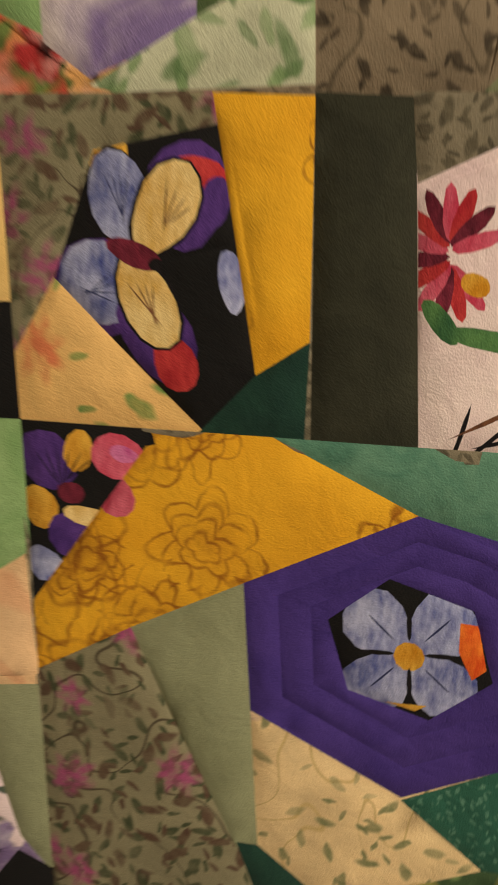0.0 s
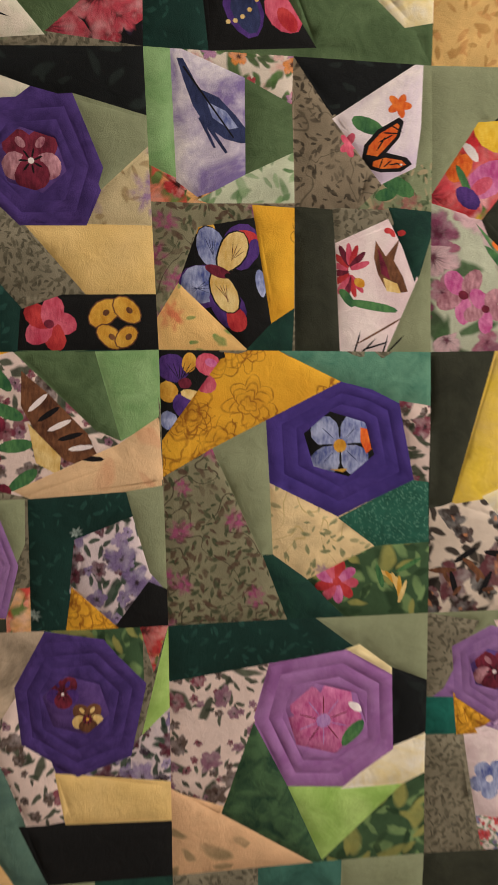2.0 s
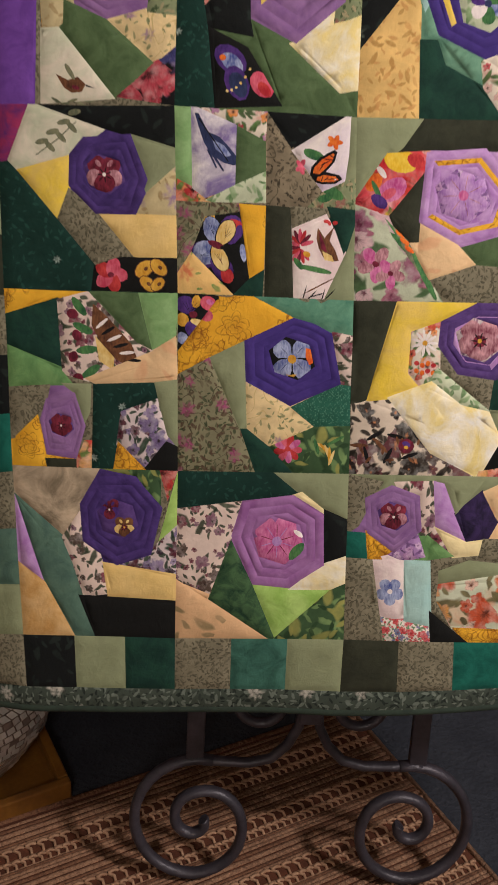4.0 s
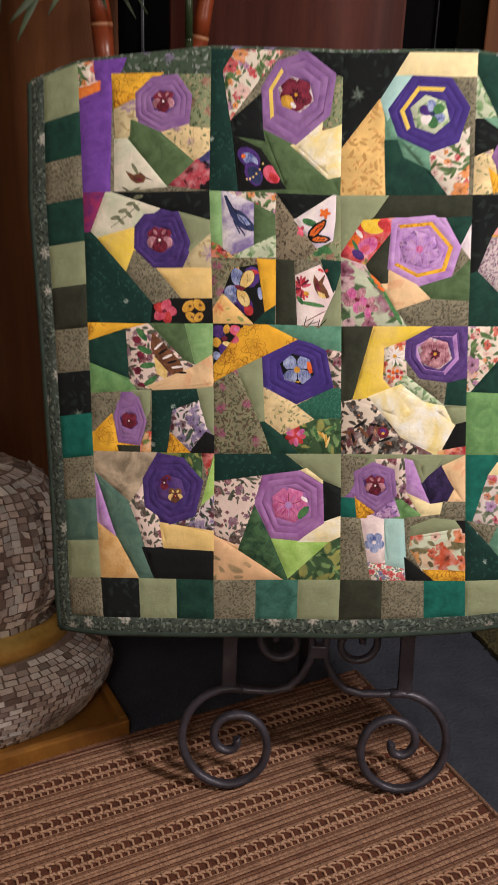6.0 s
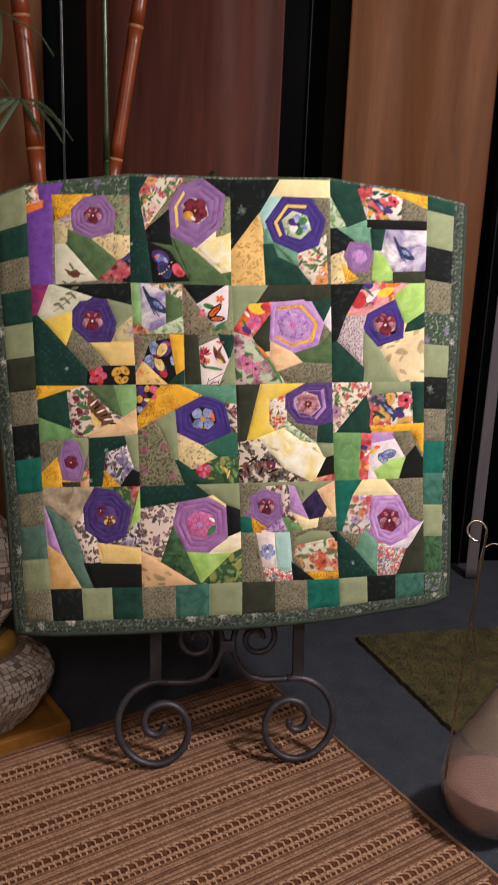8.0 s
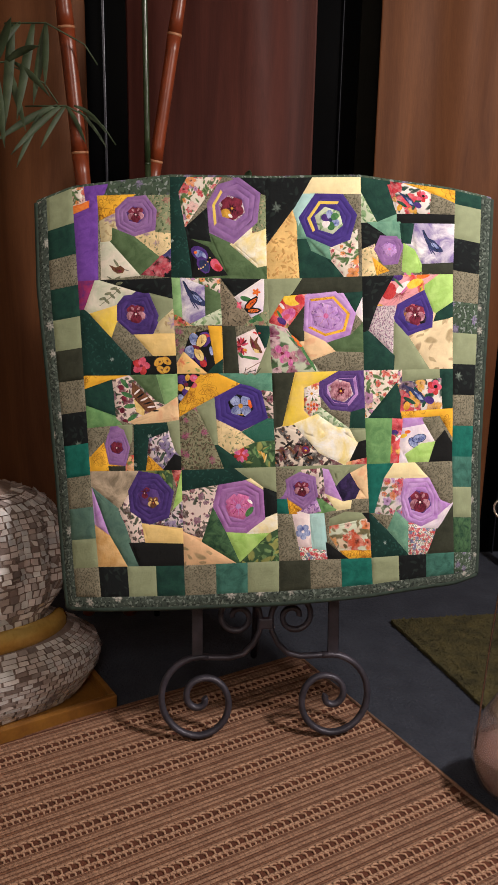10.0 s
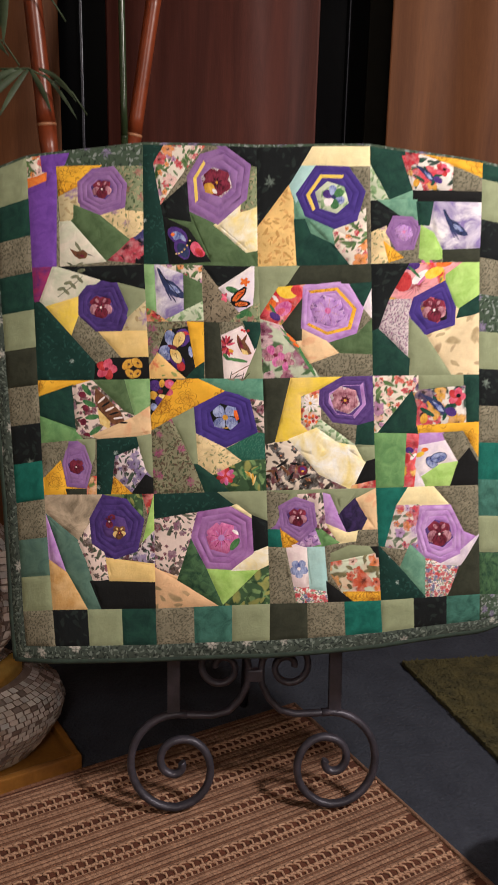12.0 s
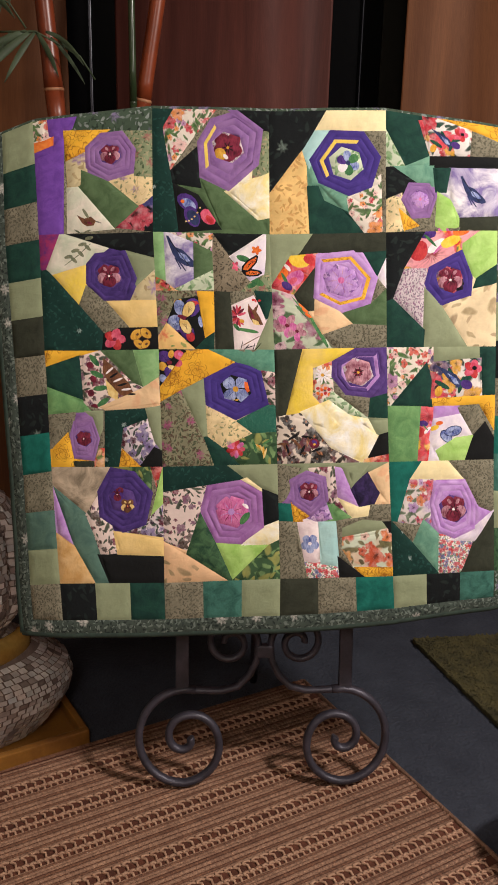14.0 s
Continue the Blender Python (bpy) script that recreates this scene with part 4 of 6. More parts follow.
def tidy(fs, vs, owner, top):
    """Give stray offcuts of a piece to the neighbour with which they share most edge."""
    for _ in range(4):
        edges = collections.defaultdict(list)
        for n, f in enumerate(fs):
            for a, b in zip(f, f[1:] + f[:1]):
                edges[(min(a, b), max(a, b))].append(n)
        near = collections.defaultdict(list)
        for (a, b), ns in edges.items():
            if len(ns) == 2:
                long = (vs[a] - vs[b]).length
                near[ns[0]].append((ns[1], long))
                near[ns[1]].append((ns[0], long))
        seen, islands = set(), collections.defaultdict(list)
        for n in range(len(fs)):
            if n in seen:
                continue
            stack, isle = [n], []
            seen.add(n)
            while stack:
                q = stack.pop()
                isle.append(q)
                for r, _ in near[q]:
                    if r not in seen and owner[r] == owner[q]:
                        seen.add(r)
                        stack.append(r)
            area = sum(abs((vs[fs[q][1]] - vs[fs[q][0]]).cross(vs[fs[q][2]] - vs[fs[q][0]])) / 2 for q in isle)
            islands[owner[n]].append((area, isle))
        moved = False
        for k, found in islands.items():
            found.sort(key=lambda e: -e[0])
            for area, isle in found[(1 if found[0][0] > 0.004 else 0):]:
                own = set(isle)
                share = collections.defaultdict(float)
                for q in isle:
                    for r, long in near[q]:
                        if r not in own:
                            share[r] += long
                if share:
                    r = max(share, key=share.get)
                    for q in isle:
                        owner[q], top[q] = owner[r], owner[r]
                    moved = True
        if not moved:
            break


def sew(u0, v0, u1, v1, step=1 / 28):
    """Cut the pieces of one stretch of the quilt against each other and make each a mesh of its own."""
    verts = [Vector((x, y)) for x in np.linspace(u0, u1, max(2, round((u1 - u0) / step) + 1)) for y in np.linspace(v0, v1, max(2, round((v1 - v0) / step) + 1))]
    faces = []
    for _, _, pts, _ in pieces:
        faces.append(list(range(len(verts), len(verts) + len(pts))))
        verts += [Vector(p) for p in pts]
    vs, _, fs, _, _, src = geometry.delaunay_2d_cdt(verts, [], faces, 0, 1e-5, True)
    owner = [max((k for k in s if pieces[k][3] == k), default=0) for s in src]
    top = [max((k for k in s if pieces[k][3] == o), default=o) for s, o in zip(src, owner)]
    tidy(fs, vs, owner, top)
    sides = collections.defaultdict(list)
    for n, f in enumerate(fs):
        for a, b in zip(f, f[1:] + f[:1]):
            sides[(min(a, b), max(a, b))].append(owner[n])
    seam = [e for e, o in sides.items() if len(o) == 1 or o[0] != o[1]]
    P = np.array([(v.x, v.y) for v in vs])
    A, C = P[[e[0] for e in seam]], P[[e[1] for e in seam]]
    D = C - A
    t = np.clip(((P[:, None] - A) * D).sum(-1) / np.maximum((D * D).sum(-1), 1e-9), 0, 1)
    dist = np.sqrt((((A + t[..., None] * D) - P[:, None]) ** 2).sum(-1)).min(1) * B
    lift = 0.0026 * (1 - np.exp(-dist / 0.0034))
    at = [drape(x, y, h) for (x, y), h in zip(P, lift)]
    groups = collections.defaultdict(list)
    for n, f in enumerate(fs):
        groups[owner[n]].append((f, top[n]))
    made = {}
    for k, tris in sorted(groups.items()):
        used = sorted({i for f, _ in tris for i in f})
        index = {i: n for n, i in enumerate(used)}
        mats = []
        me = bpy.data.meshes.new(pieces[k][0])
        me.from_pydata([at[i] for i in used], [], [[index[i] for i in f][::-1] for f, _ in tris])
        slots = []
        for _, tp in tris:
            if pieces[tp][1] not in mats:
                mats.append(pieces[tp][1])
            slots.append(mats.index(pieces[tp][1]))
        for m in mats:
            me.materials.append(m)
        me.polygons.foreach_set("material_index", slots)
        me.polygons.foreach_set("use_smooth", [True] * len(tris))
        uv = me.uv_layers.new(name="cloth")
        for loop in me.loops:
            p = P[used[loop.vertex_index]]
            uv.data[loop.index].uv = (p[0] * B, p[1] * B)
        made[k] = new(pieces[k][0], me)
        whole = [q for q in made if q < k and pieces[q][0] == "hexagon"]
        made[k].parent = made[whole[-1]] if whole and pieces[k][0].startswith("hexagon_") else quilt
    pieces.clear()


def block(i, j):
    if pieces:
        sew(here[0], here[1], here[0] + 1, here[1] + 1)
    here[0], here[1] = i - 2, j - 2
    add_piece("graysprig", [(here[0], here[1]), (here[0] + 1, here[1]), (here[0] + 1, here[1] + 1), (here[0], here[1] + 1)])


def spot(x, y):
    return (here[0] + x / 100, here[1] + y / 100)


def patch(fabric, *n):
    add_piece(fabric, [spot(x, y) for x, y in zip(n[::2], n[1::2])])


hexa = [[], (0, 0)]


def scaled(k):
    c = hexa[1]
    return [(c[0] + (x - c[0]) * k, c[1] + (y - c[1]) * k) for x, y in hexa[0]]


def hexagon(fabric, *n):
    """A patch built log-cabin fashion from rings of strips round a centre."""
    hexa[0] = [spot(x, y) for x, y in zip(n[::2], n[1::2])]
    hexa[1] = tuple(sum(p[k] for p in hexa[0]) / len(hexa[0]) for k in (0, 1))
    for k in (1.0, 0.80, 0.61):
        add_piece(fabric, scaled(k), "hexagon" if k == 1.0 else "hexagon_ring")


def hex_stripe(fabric, k, first, count):
    outer, inner_ = scaled(k), scaled(k - 0.11)
    m = len(outer)
    for q in range(first, first + count):
        add_piece(fabric, [outer[q % m], outer[(q + 1) % m], inner_[(q + 1) % m], inner_[q % m]], "hexagon_strip")


def oval(cx, cy, a0, b0, turn, n=12, pinch=0.0):
    out = []
    for k in range(n):
        t = 2 * math.pi * k / n
        rough = 1 + 0.09 * noise.noise((40 * cx + 1.3 * math.cos(t), 40 * cy + 1.3 * math.sin(t), 0.5)) if n > 8 else 1
        a, b = a0 * rough, b0 * rough
        x, y = a * math.cos(t), b * math.sin(t) * (1 - pinch * math.cos(t))
        out.append((cx + x * math.cos(turn) - y * math.sin(turn), cy + x * math.sin(turn) + y * math.cos(turn)))
    return out


def bloom(cx, cy, r, colours, petals, heart, turn=0.0, fat=0.42):
    for k in range(petals):
        a = turn + 2 * math.pi * k / petals
        add_print(colours[k % len(colours)], oval(cx + 0.55 * r * math.cos(a), cy + 0.55 * r * math.sin(a), 0.5 * r, fat * r, a, pinch=-0.25))
    add_print(heart, oval(cx, cy, 0.2 * r, 0.2 * r, 0, 10))


def hex_centre(kind, size):
    r = size / 100
    cx, cy = hexa[1]
    if kind == "pansyblue":
        cx, cy = cx - 0.014, cy + 0.018
    ground = {"pansyblue": "black", "pansymaroon": "plum", "pansytwo": "plum", "pinkflower": "orchid", "lilacflor": "lilacflor", "pansygreen": "leafwhite",
              "pansygold": "taupeflor", "pansyred": "butterdark", "pansypink": "taupeflor"}[kind]
    add_piece(ground, oval(cx, cy, r * 1.12, r * 0.98, 0.3, 6), "hexagon_centre")
    if kind == "pansyblue":
        bloom(cx, cy + 0.004, r * 1.0, ["blue"], 4, "gold", 0.75, 0.42)
        for k in range(8):
            a = 0.75 + math.pi / 4 * k
            d = r * (0.42 if k % 2 else 0.5)
            add_print("black" if k % 2 else "deepblue", oval(cx + d * math.cos(a), cy + d * math.sin(a), r * 0.24, r * (0.035 if k % 2 else 0.014), a, 8))
        add_print("gold", oval(cx, cy + 0.004, r * 0.17, r * 0.16, 0, 10))
        add_print("orange", [(cx + r * 0.62, cy - r * 0.5), (cx + r * 0.85, cy - r * 0.45), (cx + r * 0.98, cy + r * 0.15), (cx + r * 0.8, cy + r * 0.28), (cx + r * 0.62, cy - r * 0.1)])
        add_print("gold", [(cx - r * 0.3, cy + r * 0.75), (cx + r * 0.25, cy + r * 0.72), (cx + r * 0.1, cy + r * 0.84)])
    elif kind == "pansytwo":
        face(cx - r * 0.4, cy - r * 0.45, r * 0.55, "maroon", "violet", "white")
        face(cx + r * 0.35, cy + r * 0.4, r * 0.55, "brown", "sand", "gold")
    elif kind == "pinkflower":
        add_print("pink", oval(cx - r * 0.1, cy, r * 0.82, r * 0.78, 0.0, 14))
        bloom(cx - r * 0.1, cy, r * 0.98, ["pink"], 5, "lilac", 0.2, 0.46)
        for k in range(10):
            a = 0.3 + 0.63 * k
            add_print("maroon" if k % 2 else "lilac", oval(cx - r * 0.1 + 0.42 * r * math.cos(a), cy + 0.42 * r * math.sin(a), r * 0.26, r * 0.018, a, 8))
        add_print("green", oval(cx + r * 0.68, cy + r * 0.4, r * 0.42, r * 0.2, -0.9))
        add_print("white", oval(cx + r * 0.75, cy - r * 0.3, r * 0.25, r * 0.1, 0.6, 8))
    elif kind == "lilacflor":
        bloom(cx, cy, r * 0.95, ["lilac"], 7, "pink", 0.4, 0.3)
        for k in range(7):
            a = 0.4 + 0.8976 * k
            add_print("dusty", oval(cx + 0.5 * r * math.cos(a), cy + 0.5 * r * math.sin(a), r * 0.3, r * 0.015, a, 8))
    elif kind == "pansygreen":
        bloom(cx + r * 0.1, cy, r * 0.7, ["blue", "green", "white", "violet"], 6, "deepblue", 0.4, 0.36)
    elif kind == "pansygold":
        face(cx, cy, r, "maroon", "maroon", "gold")
        add_print("gold", oval(cx - 0.5 * r, cy + 0.45 * r, 0.42 * r, 0.36 * r, 0.7))
        add_print("white", oval(cx - 0.15 * r, cy + 0.6 * r, 0.2 * r, 0.12 * r, 0.7))
    elif kind == "pansyred":
        face(cx, cy, r, "maroon", "dusty", "white")
    elif kind == "pansypink":
        face(cx, cy, r, "dusty", "dusty", "gold")
    else:
        face(cx, cy, r, "maroon", "dusty" if size > 8 else "maroon", "white")


def face(cx, cy, r, dark, light, heart):
    """A pansy seen from the front: broad overlapping petals, a dark mask and a small eye."""
    for c, x, y, a, b, turn in ((dark, -0.38, -0.42, 0.5, 0.46, 0.6), (dark, 0.38, -0.42, 0.5, 0.46, -0.6), (light, -0.5, 0.2, 0.44, 0.42, 0.3), (light, 0.5, 0.2, 0.44, 0.42, -0.3), (dark, 0.0, 0.45, 0.55, 0.46, 0.0),
                                (light, -0.3, -0.5, 0.2, 0.12, 0.9), (light, 0.32, -0.5, 0.2, 0.12, -0.9), ("maroon", 0.0, 0.05, 0.3, 0.26, 0.0)):
        add_print(c, oval(cx + x * r, cy + y * r, a * r, b * r, turn, 14))
    for k in range(7):
        a = 0.5 + k * 0.9
        add_print("black", oval(cx + 0.24 * r * math.cos(a), cy + 0.05 * r + 0.24 * r * math.sin(a), 0.16 * r, 0.035 * r, a, 6))
    add_print(heart, oval(cx, cy + 0.04 * r, 0.1 * r, 0.1 * r, 0, 8))


def motif(kind, x, y, size):
    """The pictures printed on some of the cottons."""
    (cx, cy), r = spot(x, y), size / 100

    def put(colour, px, py, a, b, turn, pinch=0.0, n=12):
        add_print(colour, oval(cx + px * r, cy + py * r, a * r, b * r, turn, n, pinch))

    def shape(colour, *n):
        add_print(colour, [(cx + x * r, cy + y * r) for x, y in zip(n[::2], n[1::2])])

    if kind == "bird":
        shape("deepblue", -0.75, -1.05, -0.62, -1.05, -0.3, -0.45, 0.1, -0.3, 0.45, 0.05, 0.72, 0.35, 0.78, 0.55, 0.55, 0.62, 0.2, 0.55, -0.2, 0.3, -0.45, -0.1, -0.62, -0.6)
        shape("blue", -0.15, -0.2, 0.25, -0.02, 0.5, 0.3, 0.3, 0.35, -0.05, 0.12)
        shape("deepblue", -0.35, 0.15, -0.05, 0.75, 0.0, 0.73, -0.28, 0.1)
        shape("deepblue", -0.2, 0.3, 0.2, 0.85, 0.25, 0.82, -0.12, 0.25)
        shape("black", -0.6, -0.9, 0.4, 0.5, 0.38, 0.53, -0.64, -0.88)
    elif kind == "monarch":
        put("green", 0.45, 0.85, 0.5, 0.22, 0.5)
        put("green", -0.35, -0.6, 0.45, 0.2, 0.3)
        put("green", 0.15, 1.1, 0.3, 0.16, -0.3)
        for q in range(5):
            put("rose", -0.85 + 0.1 * math.cos(1.3 * q), -0.1 + 0.16 * math.sin(1.3 * q), 0.17, 0.1, 1.3 * q)
            put("orange", 0.5 + 0.16 * math.cos(1.3 * q), -1.15 + 0.14 * math.sin(1.3 * q), 0.18, 0.1, 1.3 * q)
        shape("black", -0.5, 0.25, -0.45, -0.1, -0.1, -0.5, 0.5, -0.85, 0.62, -0.75, 0.5, -0.35, 0.15, 0.05, 0.7, 0.15, 0.85, 0.3, 0.55, 0.5, 0.0, 0.55, -0.35, 0.45)
        shape("orange", -0.38, 0.12, -0.32, -0.1, -0.02, -0.42, 0.44, -0.7, 0.5, -0.64, 0.4, -0.36, 0.08, -0.02, -0.1, 0.16)
        shape("orange", -0.2, 0.28, 0.1, 0.18, 0.55, 0.22, 0.68, 0.32, 0.48, 0.42, 0.0, 0.46, -0.22, 0.4)
        for q in range(4):
            put("black", 0.0 + 0.13 * q, -0.16 - 0.14 * q, 0.24, 0.022, -1.0 + 0.5 * q, 0, 6)
            put("black", 0.0 + 0.17 * q, 0.33, 0.15, 0.02, -1.2 + 0.5 * q, 0, 6)
        put("white", 0.55, 0.33, 0.04, 0.03, 0, 0, 6)
    elif kind == "tiger":
        for q in range(4):
            put("green", -0.75 + 0.1 * q, -0.9 + 0.6 * q, 0.32, 0.12, 0.9 - 0.5 * q)
            put("maroon", -0.95 + 0.12 * (q % 2), -0.7 + 0.6 * q, 0.16, 0.14, q)
        shape("brown", -0.35, -1.0, 0.1, -0.6, 0.75, 0.1, 0.95, 0.6, 0.7, 0.75, 0.3, 0.55, -0.15, 0.1, -0.4, -0.4)
        for q in range(6):
            put("black" if q % 2 else "white", -0.1 + 0.18 * q, -0.45 + 0.2 * q, 0.24, 0.05, -0.7 + 0.15 * q, 0, 8)
        shape("sand", -0.3, -0.1, 0.25, 0.5, 0.2, 0.85, -0.2, 0.6)
    elif kind == "butterfly":
        for c, px, py, a, b, tn in (("gold", -0.28, -1.0, 0.2, 0.16, 0), ("violet", 0.58, -0.62, 0.36, 0.42, 0.2), ("red", 0.74, -0.84, 0.24, 0.13, 0.2), ("violet", 0.92, -0.55, 0.12, 0.2, 0.2),
                                    ("black", -0.15, -0.56, 0.42, 0.31, 1.35), ("blue", -0.15, -0.58, 0.38, 0.26, 1.35), ("black", 0.36, -0.46, 0.45, 0.27, -1.0), ("sand", 0.37, -0.47, 0.42, 0.24, -1.0),
                                    ("violet", -0.46, 0.38, 0.42, 0.40, 0.5), ("blue", -0.46, 0.35, 0.37, 0.34, 0.5), ("violet", 0.22, 0.82, 0.45, 0.30, 1.05), ("red", 0.42, 1.14, 0.25, 0.18, 1.2),
                                    ("black", 0.13, 0.47, 0.46, 0.25, 1.15), ("sand", 0.13, 0.48, 0.43, 0.22, 1.15), ("maroon", 0.0, 0.0, 0.26, 0.10, 0.35), ("black", 0.24, 0.1, 0.06, 0.05, 0), ("blue", 1.08, 0.26, 0.26, 0.10, 1.45)):
            put(c, 0.94 * px, 0.94 * py, 1.22 * a, 1.28 * b, tn, 0.1 if c == "blue" else -0.12, 14)
        for q in range(4):
            put("brown", 0.36 + 0.05 * q, -0.48 + 0.03 * q, 0.28 - 0.04 * q, 0.009, -1.45 + 0.28 * q, 0, 6)
            put("brown", 0.10 + 0.03 * q, 0.5, 0.3 - 0.03 * q, 0.009, 0.85 + 0.24 * q, 0, 6)
            put("deepblue", -0.18 + 0.04 * q, -0.55, 0.26, 0.008, 1.15 + 0.2 * q, 0, 6)
            put("deepblue", -0.42, 0.33 + 0.03 * q, 0.24, 0.008, -0.7 + 0.35 * q, 0, 6)
    elif kind == "redbird":
        for q in range(13):
            a = 0.9 + 0.42 * q
            put(("rose", "red", "maroon")[q % 3], -0.72 + 0.3 * math.cos(a), 0.05 + 0.42 * math.sin(a), 0.3, 0.085, a, 0, 10)
        put("gold", -0.45, 0.35, 0.16, 0.12, 0.4)
        for q in range(4):
            put("red", 0.35 + 0.12 * q, -1.02 + 0.05 * (q % 2), 0.12, 0.08, q)
        shape("brown", 0.0, -0.75, 0.28, -0.35, 0.7, -0.85, 0.5, -0.25, 0.75, 0.15, 0.9, 0.55, 0.6, 0.6, 0.25, 0.45, 0.05, 0.1, -0.05, -0.3)
        shape("sand", 0.2, 0.2, 0.6, 0.35, 0.7, 0.6, 0.3, 0.55)
        shape("maroon", 0.05, -0.6, 0.3, -0.1, 0.4, 0.25, 0.15, 0.1)
        put("green", -0.1, 0.95, 0.75, 0.12, 0.15)
        put("green", -0.8, 0.75, 0.3, 0.12, 0.9)
        for q in range(5):
            put("black", -0.55 + 0.26 * q, 2.0 + 0.08 * (q % 2), 0.42, 0.028, -1.3 + 0.5 * (q % 3), 0, 6)
        put("brown", 0.1, 1.6, 0.9, 0.03, -0.5, 0, 6)
    elif kind == "darkpansy":
        for c, px, py, a, b, tn in (("violet", -0.45, -0.4, 0.5, 0.4, 0.4), ("gold", 0.05, -0.55, 0.22, 0.3, 0.3), ("rose", 0.62, -0.5, 0.4, 0.32, 0.3), ("pink", 0.7, -0.55, 0.2, 0.12, 0.3), ("rose", 0.5, 0.05, 0.36, 0.28, 0.5),
                                    ("gold", -0.6, 0.3, 0.32, 0.3, 0.9), ("violet", -0.1, 0.75, 0.45, 0.35, 0.9), ("sand", 0.15, 0.42, 0.4, 0.16, 0.3), ("blue", -0.6, 1.15, 0.3, 0.26, 0.9), ("maroon", -0.1, 0.05, 0.2, 0.16, 0)):
            put(c, px, py, a, b, tn)
        for q in range(6):
            put("black", -0.45 + 0.1 * q, -0.3, 0.3, 0.012, -2.2 + 0.3 * q, 0, 6)
    elif kind == "smallbird":
        shape("brown", -0.9, -0.5, -0.3, -0.2, 0.2, -0.35, 0.6, 0.0, 0.4, 0.35, -0.1, 0.4, -0.5, 0.15)
        put("leafgrey", -0.2, -0.6, 0.45, 0.12, 1.0)
        put("maroon", 0.1, 0.15, 0.2, 0.1, 0.3)
        shape("black", 0.6, 0.0, 1.1, 0.2, 0.6, 0.1)
        for q in range(5):
            put("leafgrey", -0.9 + 0.4 * q, 0.75 + 0.1 * (q % 2), 0.3, 0.07, 0.5 - 0.4 * (q % 3), 0, 8)
    elif kind == "sprigleaf":
        shape("leafgrey", -0.9, 0.7, 0.1, 0.0, 0.9, -0.7, 0.92, -0.66, 0.12, 0.06, -0.88, 0.74)
        for q in range(7):
            put("leafgrey", -0.6 + 0.24 * q + 0.1 * (q % 2), 0.3 - 0.2 * q + (0.25 if q % 2 else -0.15), 0.3, 0.12, -0.2 + 1.0 * (q % 2), 0, 10)
    elif kind == "bluebutterfly":
        put("rose", 0.95, 0.35, 0.5, 0.36, 0.8)
        put("red", 1.05, 0.5, 0.3, 0.18, 0.8)
        for c, px, py, a, b, tn in (("violet", -0.2, -0.4, 0.65, 0.42, 0.5), ("blue", -0.15, -0.3, 0.45, 0.26, 0.5), ("violet", 0.05, 0.35, 0.6, 0.42, 1.0), ("deepblue", 0.1, 0.4, 0.45, 0.3, 1.0), ("orange", -0.5, -0.45, 0.12, 0.1, 0)):
            put(c, px, py, a, b, tn)
        for q in range(6):
            put("sand", -0.3 + 0.16 * q, 0.62 - 0.03 * q * q, 0.06, 0.05, 0, 0, 6)
    elif kind == "redgold":
        for q in range(5):
            put("red" if q % 2 else "rose", -0.75 + 0.3 * math.cos(1.26 * q), 0.3 * math.sin(1.26 * q), 0.36, 0.27, 1.26 * q)
        put("maroon", -0.75, 0.0, 0.12, 0.1, 0)
        for px, py, a, b, tn in ((0.55, -0.25, 0.42, 0.26, -0.6), (1.1, -0.3, 0.36, 0.24, 0.7), (0.65, 0.3, 0.34, 0.22, 0.7), (1.05, 0.3, 0.3, 0.2, -0.7)):
            put("brown", px, py, a + 0.03, b + 0.03, tn)
            put("gold", px, py, a, b, tn)
            put("brown", px + 0.05, py, 0.09, 0.07, tn, 0, 8)
    elif kind == "tulips":
        for c, px, py, a, b, tn in (("lemon", 0.15, -0.75, 0.6, 0.42, 0.3), ("red", 0.7, -0.75, 0.34, 0.25, 0.5), ("orange", -0.75, 0.0, 0.36, 0.24, -0.8), ("pink", -0.1, 0.25, 0.55, 0.36, -0.6), ("rose", -0.25, 0.4, 0.3, 0.16, -0.6),
                                    ("white", -0.5, -0.35, 0.26, 0.1, 0.9), ("green", -0.65, 0.3, 0.4, 0.09, 1.1), ("violet", -0.55, 0.65, 0.34, 0.2, 0.6)):
            put(c, px, py, a, b, tn)
    elif kind == "tuliprow":
        for c, px, py, a, b, tn in (("violet", -0.35, -0.75, 0.5, 0.3, 0.1), ("red", -0.7, 0.1, 0.42, 0.5, 0.4), ("white", 0.1, -0.1, 0.5, 0.2, -0.7), ("pink", 0.25, 0.0, 0.4, 0.06, -0.8), ("lemon", 0.8, -0.3, 0.5, 0.24, -0.4), ("orange", 1.3, -0.75, 0.4, 0.2, -0.2), ("pink", 0.5, -0.8, 0.3, 0.14, 0.2), ("green", -0.15, -0.35, 0.4, 0.07, 0.8)):
            put(c, px, py, a, b, tn)
    elif kind == "orchid":
        for q in range(6):
            put("green" if q % 2 else "leafgrey", 0.1 + 0.24 * q, -1.0 + 0.36 * q, 0.95, 0.12, 0.75 + 0.16 * (q % 3))
        for cx2, cy2, r2 in ((-0.35, 0.45, 0.6), (0.15, 0.75, 0.5)):
            for q in range(5):
                a = 0.3 + 1.257 * q
                put("pink" if q % 2 else "dusty", cx2 + 0.55 * r2 * math.cos(a), cy2 + 0.55 * r2 * math.sin(a), 0.5 * r2, 0.34 * r2, a)
            put("maroon", cx2, cy2, 0.2 * r2, 0.16 * r2, 0.4)
